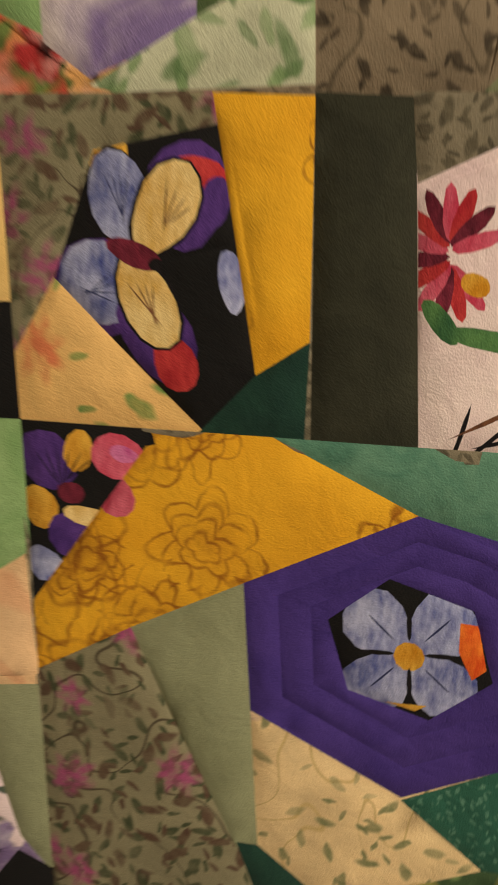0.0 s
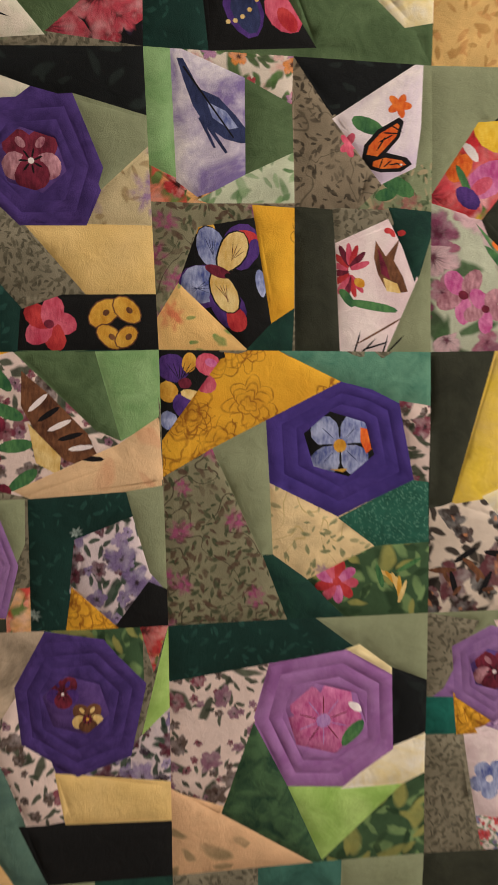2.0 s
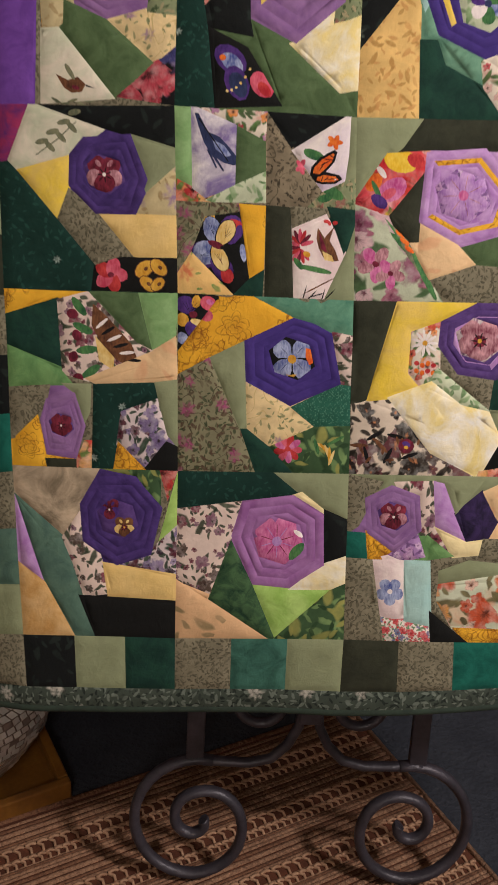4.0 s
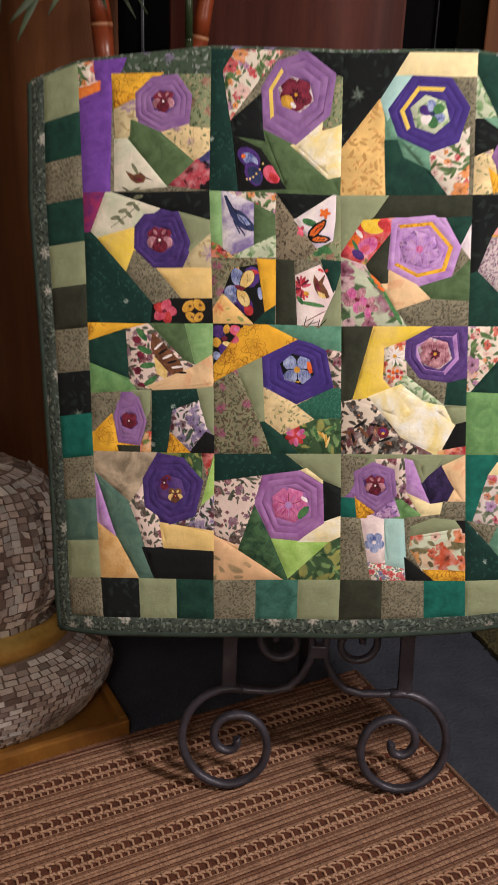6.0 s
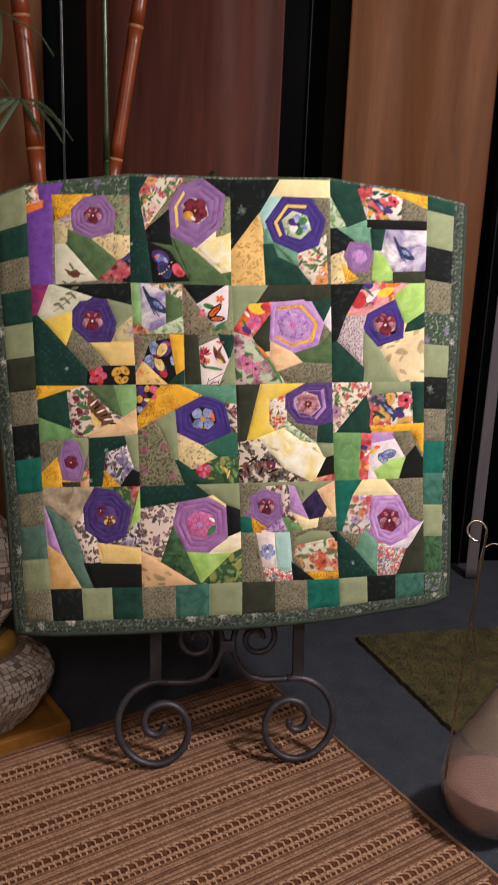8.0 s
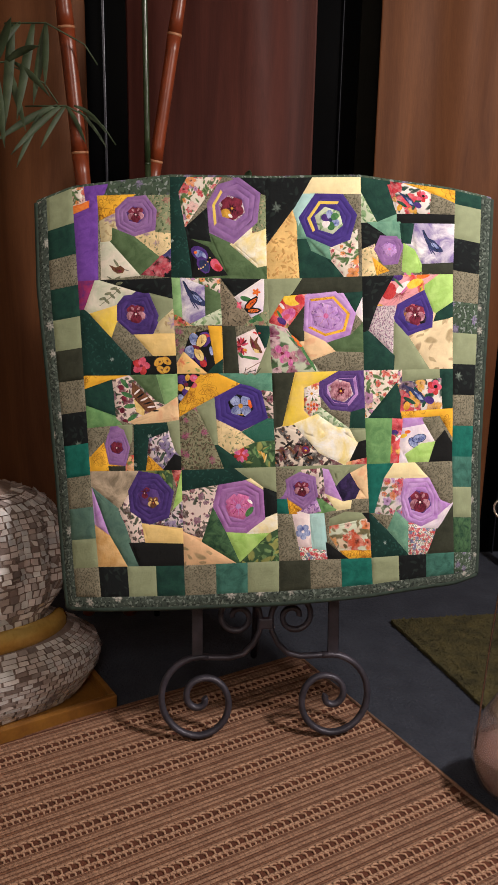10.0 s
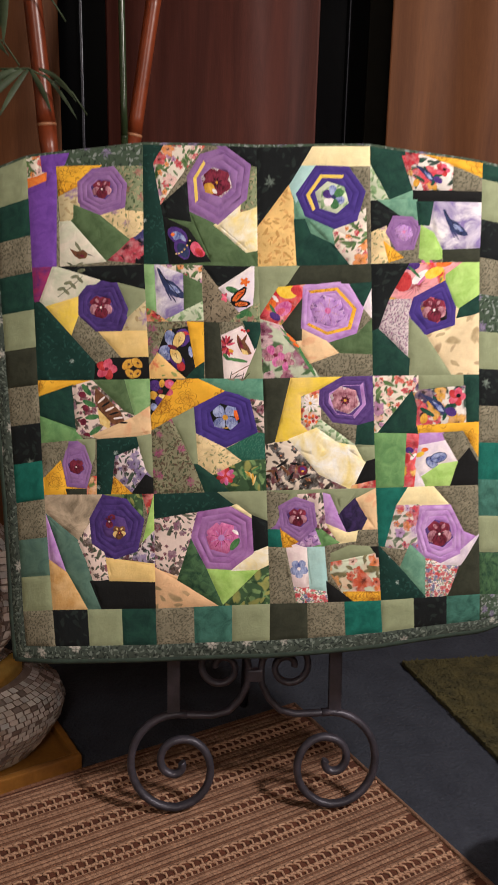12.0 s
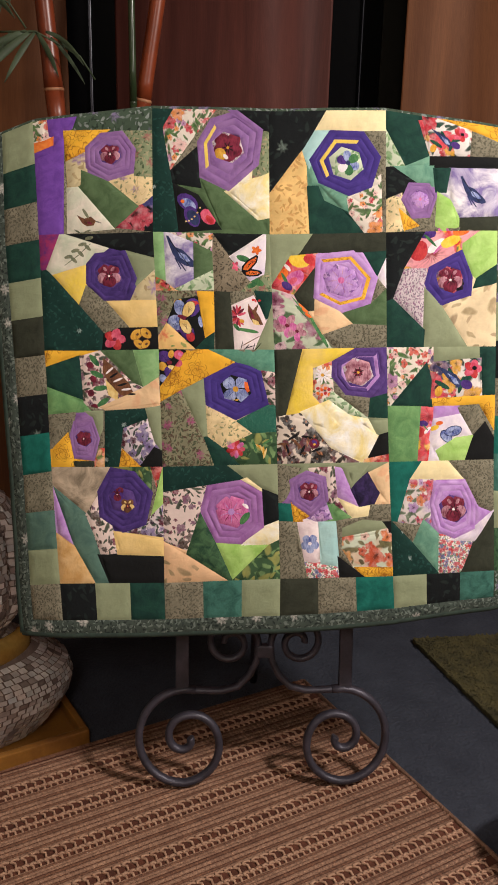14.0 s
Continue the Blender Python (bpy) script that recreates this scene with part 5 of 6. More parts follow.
        for q in range(3):
            put("orange", 0.45 + 0.16 * q, -0.55 + 0.25 * q, 0.2, 0.08, 0.6)
    elif kind == "daisy":
        for q in range(11):
            a = 0.571 * q
            put("white", 0.42 * math.cos(a), -0.6 + 0.42 * math.sin(a), 0.3, 0.08, a, 0, 8)
        put("gold", 0, -0.6, 0.14, 0.14, 0, 0, 8)
        for q in range(8):
            put("orange" if q % 3 else "red", -0.4 + 0.3 * (q % 4), 0.45 + 0.4 * (q // 4) + 0.1 * (q % 2), 0.15, 0.13, q, 0, 8)
    elif kind == "poppybird":
        for q in range(4):
            put("darkgreen", -0.9 + 0.55 * q, 0.35 - 0.5 * (q % 2), 0.5, 0.14, 0.5 + 0.7 * q)
        shape("deepblue", -1.3, -0.75, -0.7, -0.5, -0.1, -0.2, 0.25, 0.25, 0.05, 0.55, -0.35, 0.25, -0.8, -0.25)
        shape("blue", -0.6, -0.3, -0.1, 0.0, 0.1, 0.35, -0.2, 0.3)
        put("violet", 0.5, 0.35, 0.35, 0.26, 0.4)
        for q in range(5):
            put("red" if q % 2 else "rose", 0.85 + 0.25 * math.cos(1.26 * q), -0.5 + 0.25 * math.sin(1.26 * q), 0.3, 0.22, 1.26 * q)
        put("black", 0.95, -0.55, 0.14, 0.12, 0)
        put("gold", -1.1, 0.7, 0.22, 0.3, 0.4)
    elif kind == "bluewing":
        for c, px, py, a, b, tn in (("deepblue", -0.25, 0.25, 0.62, 0.44, 0.8), ("blue", -0.25, 0.25, 0.55, 0.37, 0.8), ("deepblue", 0.35, -0.15, 0.75, 0.44, -0.2), ("blue", 0.35, -0.15, 0.68, 0.37, -0.2)):
            put(c, px, py, a, b, tn)
        for q in range(4):
            put("deepblue", 0.3, -0.15 + 0.04 * q, 0.5, 0.015, -0.5 + 0.3 * q, 0, 6)
    elif kind == "scrolls":
        for q in range(9):
            px, py, tn = -1.2 + 0.33 * q, 0.5 * math.sin(2.1 * q), 1.3 * q
            put("black" if q % 3 else "brown", px, py, 0.42, 0.09, tn)
            put("brown", px + 0.1, py + 0.2, 0.2, 0.07, tn + 1.0)
        put("maroon", 0.95, 0.0, 0.36, 0.34, 0)
        put("violet", 0.95, -0.1, 0.2, 0.12, 0.4)
        put("gold", 0.95, 0.05, 0.1, 0.08, 0)
    elif kind == "redflower":
        bloom(cx, cy, r, ["rose", "red", "pink"], 9, "red", 0.1, 0.24)
    elif kind == "golddragon":
        for q in range(5):
            put("gold" if q % 2 else "sand", -0.3 + 0.15 * q, 0.2 * q - 0.2, 0.6, 0.12, 0.5 + 0.35 * q)
        put("green", 0.6, -0.7, 0.7, 0.12, -0.5)
        put("green", -0.8, -0.2, 0.6, 0.15, 1.3)
    elif kind == "blueflower":
        bloom(cx, cy, r, ["blue"], 5, "white", 0.3, 0.42)


block(0, 0)
patch("darkflor", 36, 0, 59, 0, 100, 0, 100, 18, 27, 11)
patch("whiteflor", 0, 4, 12, 0, 9, 18, 0, 19)
patch("violet", 12, 0, 37, 0, 33, 10, 24, 18, 13, 15)
patch("orange", 0, 21, 17, 15, 16, 30, 0, 33)
patch("violet", 0, 28, 16, 23, 26, 8, 22, 100, 0, 100)
patch("gold", 25, 11, 65, 14, 45, 27, 42, 47, 27, 67)
patch("tanflor", 26, 38, 43, 31, 45, 53, 36, 60, 27, 62)
patch("greenflor", 75, 16, 100, 18, 100, 56, 84, 54, 82, 32)
patch("creamflor", 59, 57, 100, 56, 100, 74, 86, 79)
patch("olive", 39, 46, 62, 57, 88, 79, 67, 97, 38, 63)
patch("whitewash", 26, 60, 36, 60, 67, 97, 25, 100)
patch("butterdark", 67, 96, 100, 71, 100, 100)
hexagon("mauve", 56, 16, 75, 16, 86, 32, 84, 52, 62, 57, 43, 45, 43, 27)
hex_centre("pansymaroon", 9)
motif("smallbird", 44, 90, 11)
block(1, 0)
patch("tealsprig", 0, 0, 18, 0, 9, 15, 20, 61, 23, 100, 0, 100)
patch("whiteflor", 9, 17, 18, 3, 44, 0, 55, 0, 35, 23, 15, 50)
patch("blackleaf", 15, 50, 39, 29, 40, 55, 42, 64, 17, 61)
patch("blackleaf", 64, 0, 100, 0, 100, 20, 89, 15)
patch("black", 17, 60, 39, 69, 59, 97, 22, 100)
patch("olive", 40, 55, 65, 66, 93, 88, 100, 100, 59, 97)
patch("greenflor", 89, 15, 100, 17, 100, 51, 85, 55)
patch("whiteyellow", 61, 66, 100, 50, 100, 87, 90, 89)
hexagon("mauve", 50, 7, 73, 0, 95, 15, 91, 44, 65, 66, 40, 53, 38, 26)
hex_stripe("lemon", 0.78, 5, 2)
hex_centre("pansygold", 13)
motif("bluebutterfly", 33, 82, 15)
block(2, 0)
patch("blackleaf", 0, 0, 49, 0, 26, 30, 0, 67)
patch("cream", 49, 0, 100, 0, 100, 17, 39, 16)
patch("aqua", 39, 16, 52, 16, 34, 48, 28, 33)
patch("creamwarm", 0, 67, 28, 32, 32, 45, 34, 100, 0, 100)
patch("graysprig", 81, 17, 100, 17, 100, 58, 88, 63, 96, 38)
patch("forest", 32, 61, 43, 61, 82, 100, 34, 100)
patch("sageteal", 41, 59, 68, 70, 88, 82, 75, 86, 47, 73)
patch("whiteflor", 66, 71, 96, 52, 97, 100, 81, 100, 68, 84)
hexagon("indigo", 52, 16, 81, 17, 96, 38, 88, 63, 68, 70, 42, 59, 34, 40)
hex_stripe("lemon", 0.72, 5, 3)
hex_centre("pansygreen", 14)
block(3, 0)
patch("leafwhite", 0, 15, 17, 44, 0, 46)
patch("forest", 0, 0, 31, 0, 38, 34, 17, 44, 0, 15)
patch("graysprig", 72, 7, 100, 14, 100, 30, 71, 32)
patch("birdprint", 28, 4, 44, 0, 74, 5, 73, 32, 38, 34)
patch("gold", 44, 0, 100, 0, 100, 15, 74, 7)
patch("black", 38, 34, 100, 29, 100, 40, 38, 43)
patch("blackleaf", 0, 46, 27, 58, 0, 73)
patch("sageteal", 6, 45, 42, 42, 45, 62, 27, 58)
patch("creamflor", 0, 73, 14, 67, 18, 85, 18, 100, 0, 100)
patch("gold", 11, 80, 30, 95, 16, 100)
patch("lilacwash", 55, 43, 100, 40, 100, 88, 65, 88, 57, 72)
patch("forest", 41, 44, 57, 43, 53, 66, 43, 66)
patch("lime", 45, 65, 57, 72, 65, 100, 43, 100)
patch("dark", 65, 88, 100, 86, 100, 100, 65, 100)
hexagon("mauve", 20, 58, 38, 58, 45, 69, 39, 88, 23, 89, 13, 73)
hex_centre("lilacflor", 8)
motif("bird", 76, 66, 15)
motif("poppybird", 54, 19, 12)
block(0, 1)
patch("violetflor", 0, 0, 18, 0, 6, 30, 0, 31)
patch("whitewash", 18, 0, 61, 13, 42, 26, 10, 35, 5, 30)
patch("blackleaf", 23, 0, 100, 0, 100, 23, 61, 13)
patch("lemon", 10, 35, 42, 26, 40, 46, 32, 62)
patch("sage", 75, 15, 100, 22, 100, 33, 83, 47, 79, 36)
patch("tanflor", 100, 32, 100, 59, 77, 58, 83, 46)
patch("creamyellow", 54, 57, 100, 58, 100, 82, 76, 82, 66, 72)
patch("graysprig", 32, 61, 39, 44, 55, 57, 76, 82, 48, 81)
patch("tealsprig", 0, 30, 10, 35, 32, 61, 53, 86, 50, 100, 0, 100)
patch("black", 52, 86, 67, 81, 100, 81, 100, 100, 50, 100)
hexagon("purple", 48, 17, 75, 15, 84, 39, 77, 58, 54, 58, 39, 43, 40, 26)
hex_centre("pansymaroon", 11)
motif("sprigleaf", 33, 18, 13)
motif("redgold", 73, 91, 15)
block(1, 1)
patch("mint", 0, 0, 9, 0, 9, 42, 0, 38)
patch("lilacwash", 9, 0, 13, 0, 34, 8, 33, 40, 24, 45, 16, 48, 9, 43)
patch("whiteflor", 13, 0, 51, 0, 50, 16, 34, 8)
patch("olive", 34, 8, 50, 16, 50, 33, 33, 40)
patch("leafwhite", 16, 49, 33, 40, 50, 32, 50, 49, 20, 50)
patch("lily", 0, 38, 16, 49, 0, 50)
patch("taupesprig", 51, 0, 77, 34, 73, 51, 50, 50)
patch("blackleaf", 51, 0, 93, 0, 97, 0, 64, 19)
patch("white", 64, 20, 94, 0, 97, 0, 96, 21, 93, 42, 82, 42)
patch("sage", 97, 0, 100, 0, 100, 49, 93, 42, 96, 21)
patch("greenflor", 73, 50, 82, 41, 100, 32, 100, 50)
patch("oliveflor", 0, 50, 35, 50, 38, 71, 14, 77, 0, 89)
patch("black", 16, 58, 37, 54, 42, 89, 31, 100, 8, 77)
patch("gold", 35, 50, 50, 50.5, 49, 85, 40.5, 90.5)
patch("peachflor", 0, 89, 8, 77, 32, 100, 0, 100)
patch("forest", 31, 100, 40, 91, 49, 85, 48, 100)
patch("dark", 50, 50, 64, 51.5, 65.5, 100, 49, 100)
patch("graysprig", 63.5, 50, 86, 50, 86, 55, 64.5, 63)
patch("whitepink", 64.5, 62, 84, 53, 96, 75, 84, 100, 65.5, 100)
patch("forest", 84, 49, 100, 50, 100, 59, 94, 75)
patch("sage", 96, 72, 100, 59, 100, 100, 83, 100)
motif("bird", 23, 20, 16)
motif("monarch", 81, 30, 13.5)
motif("butterfly", 22, 73, 15)
motif("redbird", 79, 71, 13.5)
block(1, 2)
patch("tealgreen", 43, 0, 100, 0, 100, 21, 88, 19, 66, 11)
patch("black", 0, 0, 23, 0, 24, 4, 0, 32)
patch("gold", 22, 3, 32, 0, 43, 0, 66, 11, 39, 25, 18, 36, 0, 45, 0, 32)
patch("whitesprig", 88, 18, 100, 20, 100, 49, 93, 49)
patch("tealdots", 93, 48, 100, 49, 100, 73, 79, 73, 65, 62)
patch("creamflor", 39, 48, 65, 62, 79, 73, 53, 85, 40, 75)
patch("sage", 38, 25, 39, 48, 40, 76, 36, 76, 18, 35)
patch("oliveflor", 0, 45, 18, 35, 36, 76, 45, 100, 0, 100)
patch("forest", 36, 75, 40, 75, 53, 85, 68, 100, 45, 100)
patch("leafgreen", 53, 85, 79, 73, 100, 72, 100, 100, 67, 100)
hexagon("indigo", 78, 14, 88, 19, 94, 48, 65, 61.5, 39, 48, 38, 25, 66, 11)
hex_centre("pansyblue", 12.5)
motif("redflower", 64, 86, 8)
motif("golddragon", 87, 86, 8)
motif("darkpansy", 10, 11, 12)
block(1, 3)
patch("tealsprig", 0, 0, 57, 0, 72, 12, 38, 18, 0, 22)
patch("sage", 56, 0, 100, 0, 100, 28, 71, 12)
patch("cream", 67, 13, 73, 11, 87, 22, 86, 25)
patch("blackleaf", 86, 21, 100, 27, 100, 50, 86, 54)
patch("whitesprig", 0, 22, 38, 17, 32, 41, 20, 73, 0, 65)
patch("forestmottle", 32, 40, 45, 67, 59, 100, 43, 94, 19, 76)
patch("lime", 45, 67, 66, 69, 92, 69, 59, 100)
patch("whiteyellow", 86, 54, 100, 49, 100, 66, 91, 70, 66, 70)
patch("peachleaf", 0, 64, 19, 76, 55, 100, 0, 100)
patch("leafgreen", 100, 66, 100, 100, 58, 100, 91, 70)
hexagon("orchid", 38, 17, 68, 13, 86, 24, 87, 55, 66, 69, 45, 67, 32, 38)
hex_centre("pinkflower", 15)
block(2, 1)
patch("sage", 0, 0, 37, 0, 26, 16, 0, 37)
patch("dark", 37, 0, 100, 0, 100, 17, 26, 17)
patch("brightflor", 0, 44, 17, 19, 41, 17, 39, 29, 20, 53, 9, 51)
patch("dark", 19, 53, 39, 28, 37, 67, 26, 68)
patch("forest", 80, 17, 100, 16, 100, 27, 93, 40)
patch("white", 100, 22, 100, 49, 92, 39)
patch("leafflor", 0, 47, 13, 51, 30, 66, 44, 88, 56, 100, 0, 100)
patch("graysprig", 43, 87, 68, 79, 100, 81, 100, 100, 52, 100)
patch("olive", 59, 70, 86, 62, 100, 49, 100, 81, 68, 79)
patch("peach", 37, 56, 59, 68, 70, 79, 43, 88, 36, 76)
hexagon("lilac", 39, 18, 72, 15, 93, 39, 86, 62, 59, 68, 36, 56, 38, 31)
hex_stripe("gold", 0.80, 0, 5)
hex_centre("lilacflor", 15)
motif("tulips", 22, 35, 16)
motif("orchid", 18, 72, 17)
block(3, 1)
patch("blackleaf", 0, 0, 35, 0, 16, 32, 6, 58, 0, 61)
patch("brightflor", 35, 0, 50, 0, 85, 0, 71, 10, 59, 18, 41, 26, 34, 33, 16, 32)
patch("lime", 84, 0, 100, 0, 100, 31, 82, 43, 68, 30, 68, 11)
patch("forest", 100, 29, 100, 46, 78, 50, 81, 41)
patch("taupeflor", 6, 58, 17, 32, 37, 32, 33, 84, 21, 75)
patch("creamleaf", 49, 65, 100, 45, 100, 100, 73, 100, 58, 76)
patch("sage", 34, 48, 50, 64, 74, 100, 33, 100)
patch("forest", 0, 60, 6, 58, 35, 85, 34, 100, 0, 100)
hexagon("indigo", 38, 31, 68, 16, 78, 40, 77, 56, 49, 64, 34, 46)
hex_centre("pansyred", 12)
motif("tuliprow", 42, 15, 19)
block(0, 2)
patch("gold", 0, 0, 34, 0, 7, 12, 0, 14)
patch("forest", 0, 14, 31, 4, 32, 43, 0, 31)
patch("whitesprig", 30, 5, 49, 0, 86, 39, 48, 51, 32, 47)
patch("olive", 48, 0, 77, 0, 85, 32, 76, 28)
patch("mint", 77, 0, 100, 0, 100, 24, 85, 32)
patch("peach", 84, 33, 100, 23, 100, 46, 51, 52, 45, 49)
patch("green", 0, 31, 32, 45, 39, 53, 0, 55)
patch("graysprig", 0, 55, 25, 53, 20, 74, 13, 81, 0, 85)
patch("gold", 3, 83, 17, 70, 22, 100, 0, 100)
patch("dark", 20, 95, 39, 95, 40, 100, 21, 100)
patch("lily", 39, 95, 44, 84, 50, 84, 49, 100, 39, 100)
patch("sage", 31, 52, 49, 52, 48, 68, 44, 76, 39, 58)
patch("tealsprig", 50, 52, 88, 50, 70, 68, 66, 85, 61, 100, 48, 100)
patch("sage", 86, 50, 100, 48, 100, 87, 93, 79)
patch("black", 93, 83, 100, 86, 100, 100, 79, 100)
patch("violetgarden", 66, 67, 88, 59, 94, 81, 77, 100, 63, 86)
patch("gold", 64, 84, 81, 100, 61, 100)
hexagon("mauve", 22, 61, 39, 57, 45, 76, 39, 95, 21, 93, 18, 73)
hex_centre("pansymaroon", 7)
motif("tiger", 58, 27, 20)
block(2, 2)
patch("dark", 0, 0, 26, 0, 9, 57, 0, 60)
patch("lemon", 25, 0, 71, 0, 48, 12, 36, 17, 33, 40, 56, 67, 45, 70, 9, 57)
patch("whiteflor", 34, 17, 51, 11, 52, 41, 43, 52, 33, 41)
patch("leafwhite", 50, 37, 83, 62, 67, 59, 43, 49)
patch("forest", 84, 44, 100, 40, 100, 63, 82, 62)
patch("sage", 82, 61, 100, 62, 100, 78, 90, 77)
patch("whiteyellow", 21, 55, 47, 45, 73, 64, 93, 78, 77, 100, 48, 87, 33, 74)
patch("blackwhite", 0, 59, 22, 56, 48, 87, 75, 100, 0, 100)
patch("black", 92, 76, 100, 74, 100, 94, 79, 100)
patch("lily", 78, 97, 100, 93, 100, 100, 77, 100)
hexagon("plum", 51, 11, 72, 0, 97, 0, 100, 27, 85, 44, 62, 41, 50, 25)
hex_stripe("lilac", 0.74, 0, 7)
hex_centre("pansypink", 13)
motif("daisy", 42, 30, 11)
motif("scrolls", 21, 83, 13)
block(3, 2)
patch("whiteflor", 0, 0, 46, 0, 38, 14, 4, 51, 0, 51)
patch("forest", 37, 13, 42, 31, 38, 53, 3, 51)
patch("sage", 43, 0, 86, 0, 86, 11, 43, 13)
patch("forest", 85, 0, 100, 0, 100, 44, 86, 44)
patch("birdprint", 43, 13, 69, 11, 87, 10, 88, 44, 40, 46)
patch("gold", 41, 45, 100, 43, 100, 75, 85, 51, 42, 53)
patch("green", 0, 51, 31, 52, 27, 100, 0, 100)
patch("brightflor", 31, 52, 43, 53, 41, 72, 37, 100, 27, 100)
patch("lilac", 43, 52, 67, 52, 63, 63, 42, 63)
patch("graysprig", 65, 53, 85, 52, 91, 67, 79, 79, 68, 61)
patch("black", 78, 80, 91, 66, 100, 80, 100, 100, 71, 100)
patch("white", 42, 63, 68, 59, 80, 79, 71, 100, 47, 100, 38, 81)
patch("lime", 44, 91, 63, 80, 80, 78, 72, 100, 48, 100)
motif("bluewing", 57, 76, 11)
motif("poppybird", 65, 28, 16)
motif("tuliprow", 36, 74, 9)
block(0, 3)
patch("marble", 0, 0, 53, 0, 40, 22, 30, 43, 20, 41, 0, 17)
patch("lilac", 0, 11, 16, 68, 3, 59)
patch("tan", 0, 56, 17, 68, 35, 100, 0, 100)
patch("slate", 0, 16, 29, 40, 48, 100, 34, 100, 15, 65)
patch("whitesprig", 28, 41, 40, 25, 52, 50, 59, 74, 42, 76)
patch("leafgreen", 52, 0, 90, 0, 90, 23, 75, 4)
patch("lily", 89, 0, 100, 0, 94, 18)
patch("lime", 100, 0, 100, 33, 88, 44)
patch("violetgarden", 82, 48, 100, 32, 100, 63, 60, 56)
patch("creamyellow", 53, 55, 100, 61, 100, 78, 56, 76)
patch("black", 37, 75, 100, 77, 100, 100, 47, 100)
hexagon("purple", 50, 5, 74, 4, 91, 22, 84, 50, 62, 57, 41, 43, 40, 21)
hex_centre("pansytwo", 12)
block(2, 3)
patch("graysprig", 0, 0, 21, 4, 7, 31, 0, 36)
patch("teal", 0, 34, 13, 35, 22, 51, 0, 50)
patch("gold", 11, 33, 29, 47, 13, 51)
patch("lilacflor", 25, 48, 43, 35, 48, 49, 35, 52)
patch("whitesprig", 27, 4, 51, 3, 49, 36, 44, 36)
patch("lilac", 51, 3, 63, 6, 72, 40, 53, 32)
patch("plumnight", 64, 22, 81, 8, 91, 27, 85, 38, 72, 40)
patch("peach", 81, 9, 100, 0, 100, 39, 89, 24)
patch("sage", 57, 3, 84, 0, 65, 23)
patch("cream", 52, 30, 72, 39, 85, 37, 81, 47, 64, 49)
patch("graysprig", 82, 37, 100, 37, 100, 52, 79, 50)
patch("green", 48, 35, 65, 48, 49, 51)
patch("whitepink", 14, 51, 35, 51, 38, 86, 20, 88)
patch("aqua", 35, 51, 51, 51, 53, 92, 36, 92)
patch("reddots", 20, 85, 53, 91, 53, 100, 23, 100)
patch("graysprig", 0, 50, 16, 51, 24, 100, 0, 100)
patch("sage", 56, 57, 74, 50, 94, 52, 100, 62, 56, 66)
patch("orangeflor", 56, 65, 97, 58, 100, 76, 100, 93, 65, 92, 55, 75)
patch("gold", 65, 91, 100, 92, 100, 100, 73, 100)
patch("black", 51, 81, 75, 100, 52, 100)
patch("black", 92, 52, 100, 52, 100, 77, 100, 63)
hexagon("mauve", 10, 14, 26, 6, 43, 12, 45, 33, 29, 47, 12, 35)
hex_centre("pansymaroon", 9)
motif("blueflower", 27, 70, 8)
block(3, 3)
patch("teal", 0, 0, 32, 0, 19, 16, 6, 53, 0, 52)
patch("cream", 31, 0, 56, 0, 73, 19, 19, 16)
patch("graysprig", 56, 0, 100, 0, 100, 48, 85, 42, 72, 17)
patch("lilacorange", 19, 16, 42, 16, 38, 39, 40, 65, 31, 57, 6, 53)
patch("sageteal", 31, 51, 48, 66, 46, 100, 20, 72)
patch("tealsprig", 0, 51, 20, 71, 46, 100, 0, 100)
patch("reddots", 46, 65, 82, 67, 68, 100, 45, 100)
patch("white", 53, 71, 81, 59, 100, 45, 96, 55, 81, 73)
patch("dark", 100, 47, 100, 100, 67, 100, 84, 70)
hexagon("lilac", 44, 17, 72, 17, 82, 36, 81, 62, 61, 70, 45, 63, 37, 36)
hex_centre("pansymaroon", 13)

sew(here[0], here[1], here[0] + 1, here[1] + 1)


# border of squares, an outer printed strip and the rolled binding
def border(rect, squares):
    u0, v0, u1, v1 = rect
    add_piece("outer", [(u0, v0), (u1, v0), (u1, v1), (u0, v1)], "outer_border")
    for fabric, a, b, c, d in squares:
        add_piece(fabric, [(a, b), (c, b), (c, d), (a, d)], "border_square")
    sew(u0, v0, u1, v1)


def run(names, start, fixed, along, width):
    out = []
    for k, name in enumerate(names.split()):
        a, b = start + k * SIDE, start + (k + 1) * SIDE
        out.append((name, fixed, a, fixed + width, b) if along == "v" else (name, a, fixed, b, fixed + width))
    return out


border((-2 - EDGE, -2, -2, 2), [("sage", -2 - SIDE, -2, -2, -1.63)] + run("forest graysprig forest sage dark graysprig blackleaf teal graysprig slate sage", -1.63, -2 - SIDE, "v", SIDE)[:-1] + [("sage", -2 - SIDE, 1.70, -2, 2)])
border((2, -2, 2 + EDGE, 2), [("forest", 2, -2, 2 + SIDE, -1.84), ("sage", 2, -1.84, 2 + SIDE, -1.43), ("blackleaf", 2, -1.43, 2 + SIDE, -1.05)] + run("graysprig darkflor sage blackleaf graysprig teal batik sage forestmottle", -1.05, 2, "v", 1.02 * SIDE)[:8] + [("forestmottle", 2, 1.62, 2 + SIDE, 2)])
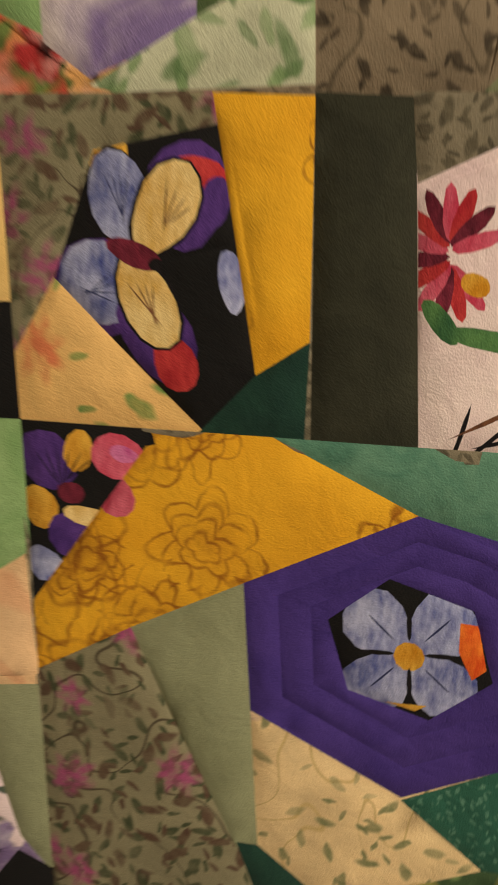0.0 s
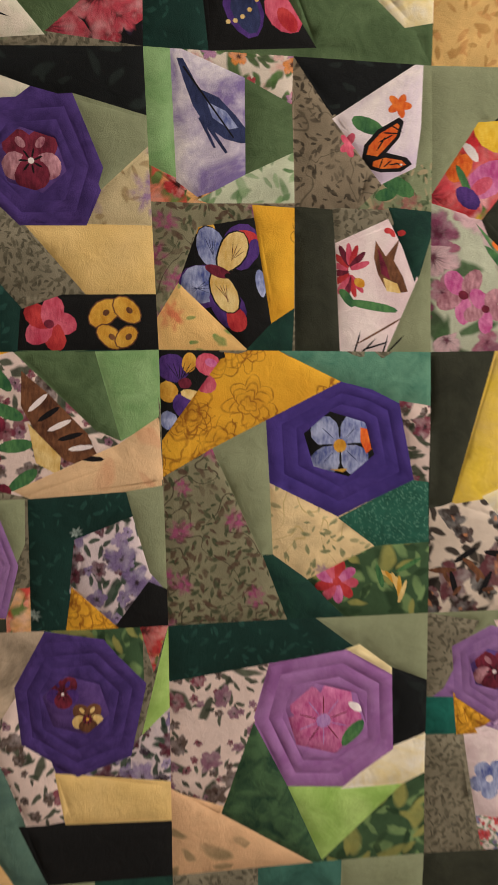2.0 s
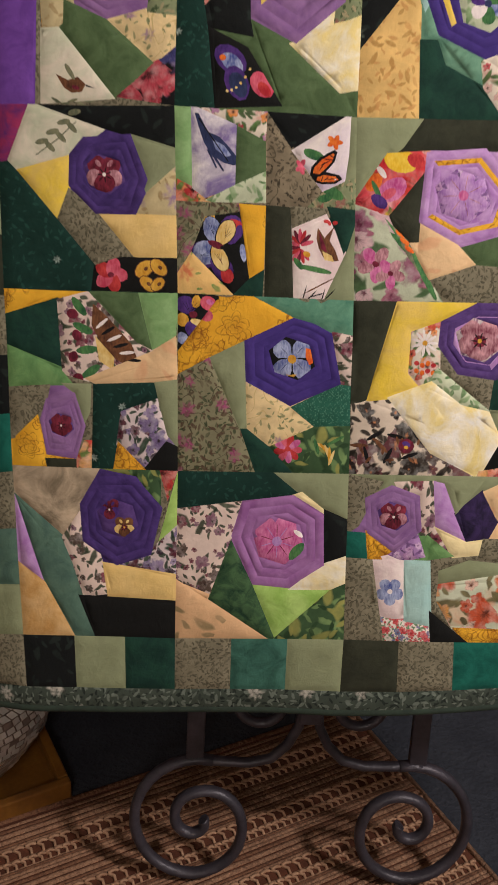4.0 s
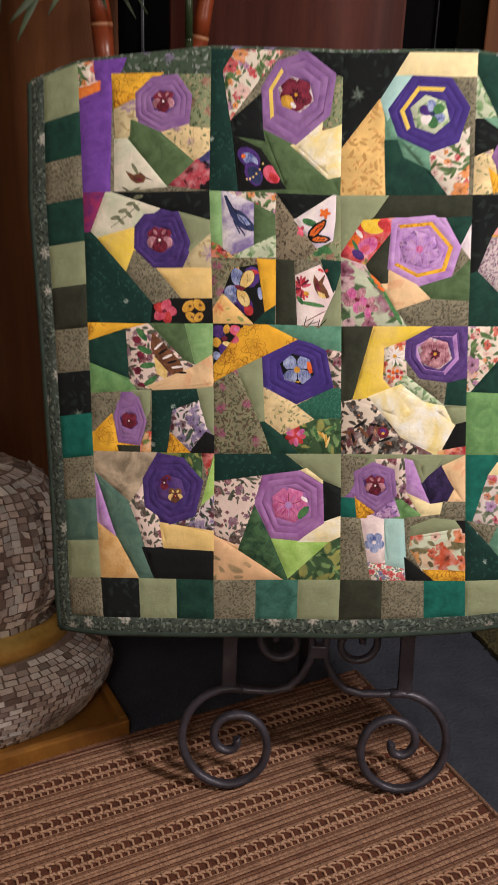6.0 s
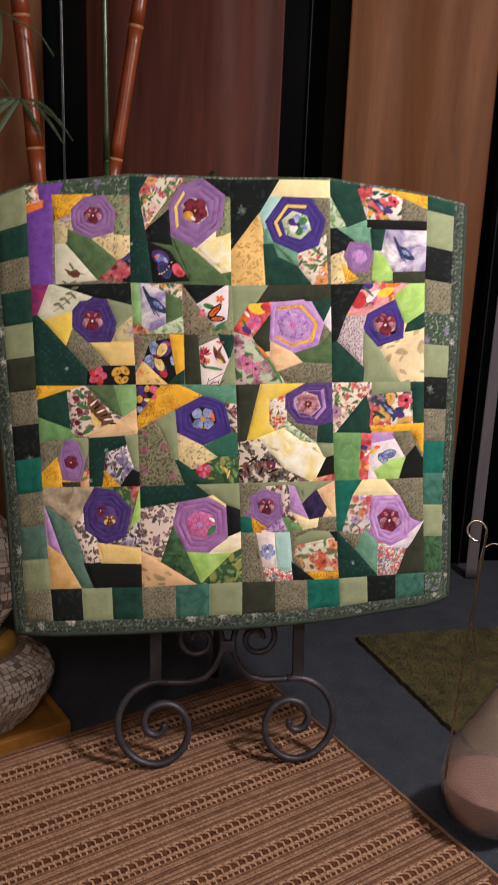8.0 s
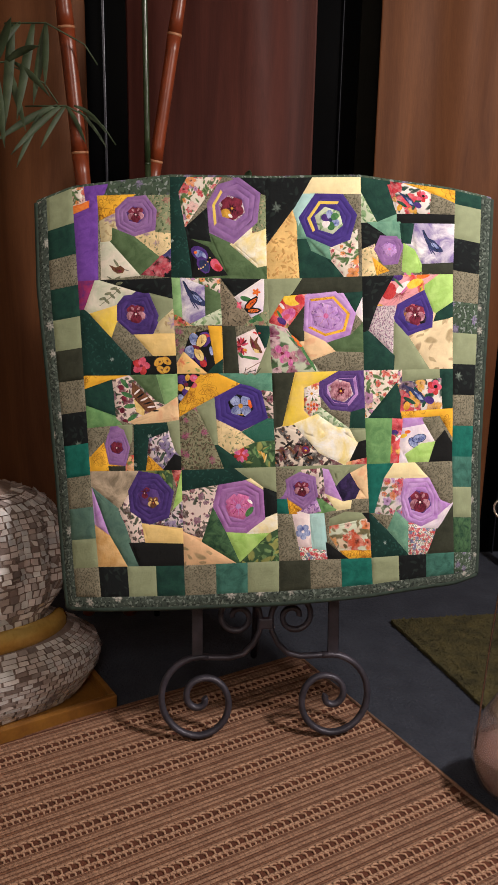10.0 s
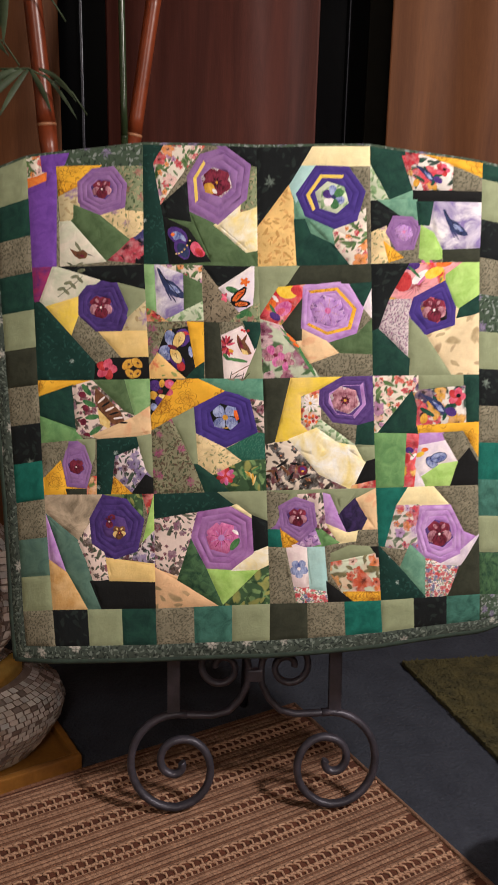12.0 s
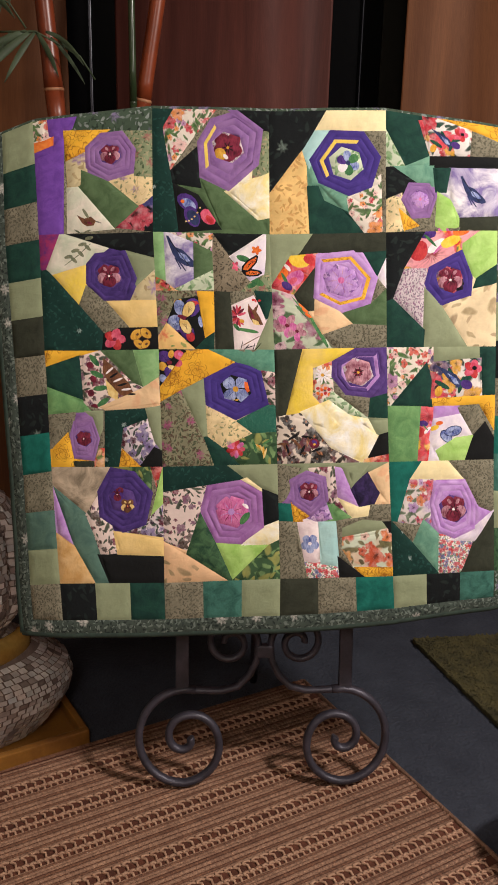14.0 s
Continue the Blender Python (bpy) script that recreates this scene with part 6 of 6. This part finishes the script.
border((-2 - EDGE, 2, 2 + EDGE, 2 + EDGE), [("graysprig", -2 - SIDE, 2, -2, 2 + SIDE)] + run("blackleaf sage forest graysprig batik sage dark graysprig teal sage blackleaf batik", -2, 2, "u", SIDE) + [("darkflor", 2, 2, 2 + SIDE, 2 + SIDE)])


def strip(name, path_of, count, material, label, radius):
    part(name, tube([path_of(k / count) for k in range(count + 1)], radius, 8), material, quilt, label)


strip("binding", lambda t: drape(-2 - EDGE, -2 + (4 + EDGE) * t, -0.003), 60, BINDING, "dark green printed edge binding", 0.0055)
strip("binding", lambda t: drape(2 + EDGE, -2 + (4 + EDGE) * t, -0.003), 60, BINDING, "dark green printed edge binding", 0.0055)
strip("binding", lambda t: drape(-2 - EDGE + (4 + 2 * EDGE) * t, 2 + EDGE, -0.003), 60, BINDING, "dark green printed edge binding", 0.0055)


def lining():
    """Plain back of the quilt, with the top turned over the rail."""
    bm = bmesh.new()
    rows = []
    for j in range(41):
        t = j / 40
        rows.append([(drape(-2 - EDGE + (4 + 2 * EDGE) * i / 60, -2 + (4 + EDGE) * t, -0.006)) for i in range(61)])
    fold = []
    for a in range(0, 181, 20):
        r = 0.010
        line = []
        for i in range(61):
            u = -2 - EDGE + (4 + 2 * EDGE) * i / 60
            p = drape(u, -2, -r + r * math.cos(radians(a)))
            line.append(p + Vector((0, math.sin(LEAN_BACK), math.cos(LEAN_BACK))) * (r * 0.8 * math.sin(radians(a))))
        fold.append(line)
    tail = [[drape(-2 - EDGE + (4 + 2 * EDGE) * i / 60, -2 + 0.06 * k, -0.02 - 0.001 * k) for i in range(61)] for k in range(1, 9)]
    for grid in (rows, fold + tail):
        vs = [[bm.verts.new(p) for p in row] for row in grid]
        for a, b in zip(vs, vs[1:]):
            for i in range(60):
                bm.faces.new((a[i], a[i + 1], b[i + 1], b[i])).smooth = True
    uv = bm.loops.layers.uv.new("cloth")
    for f in bm.faces:
        for l in f.loops:
            l[uv].uv = (l.vert.co.x, l.vert.co.z)
    part("lining", bm, FABRIC["darkflor"], quilt, "printed cotton back turned over the top rail")


lining()
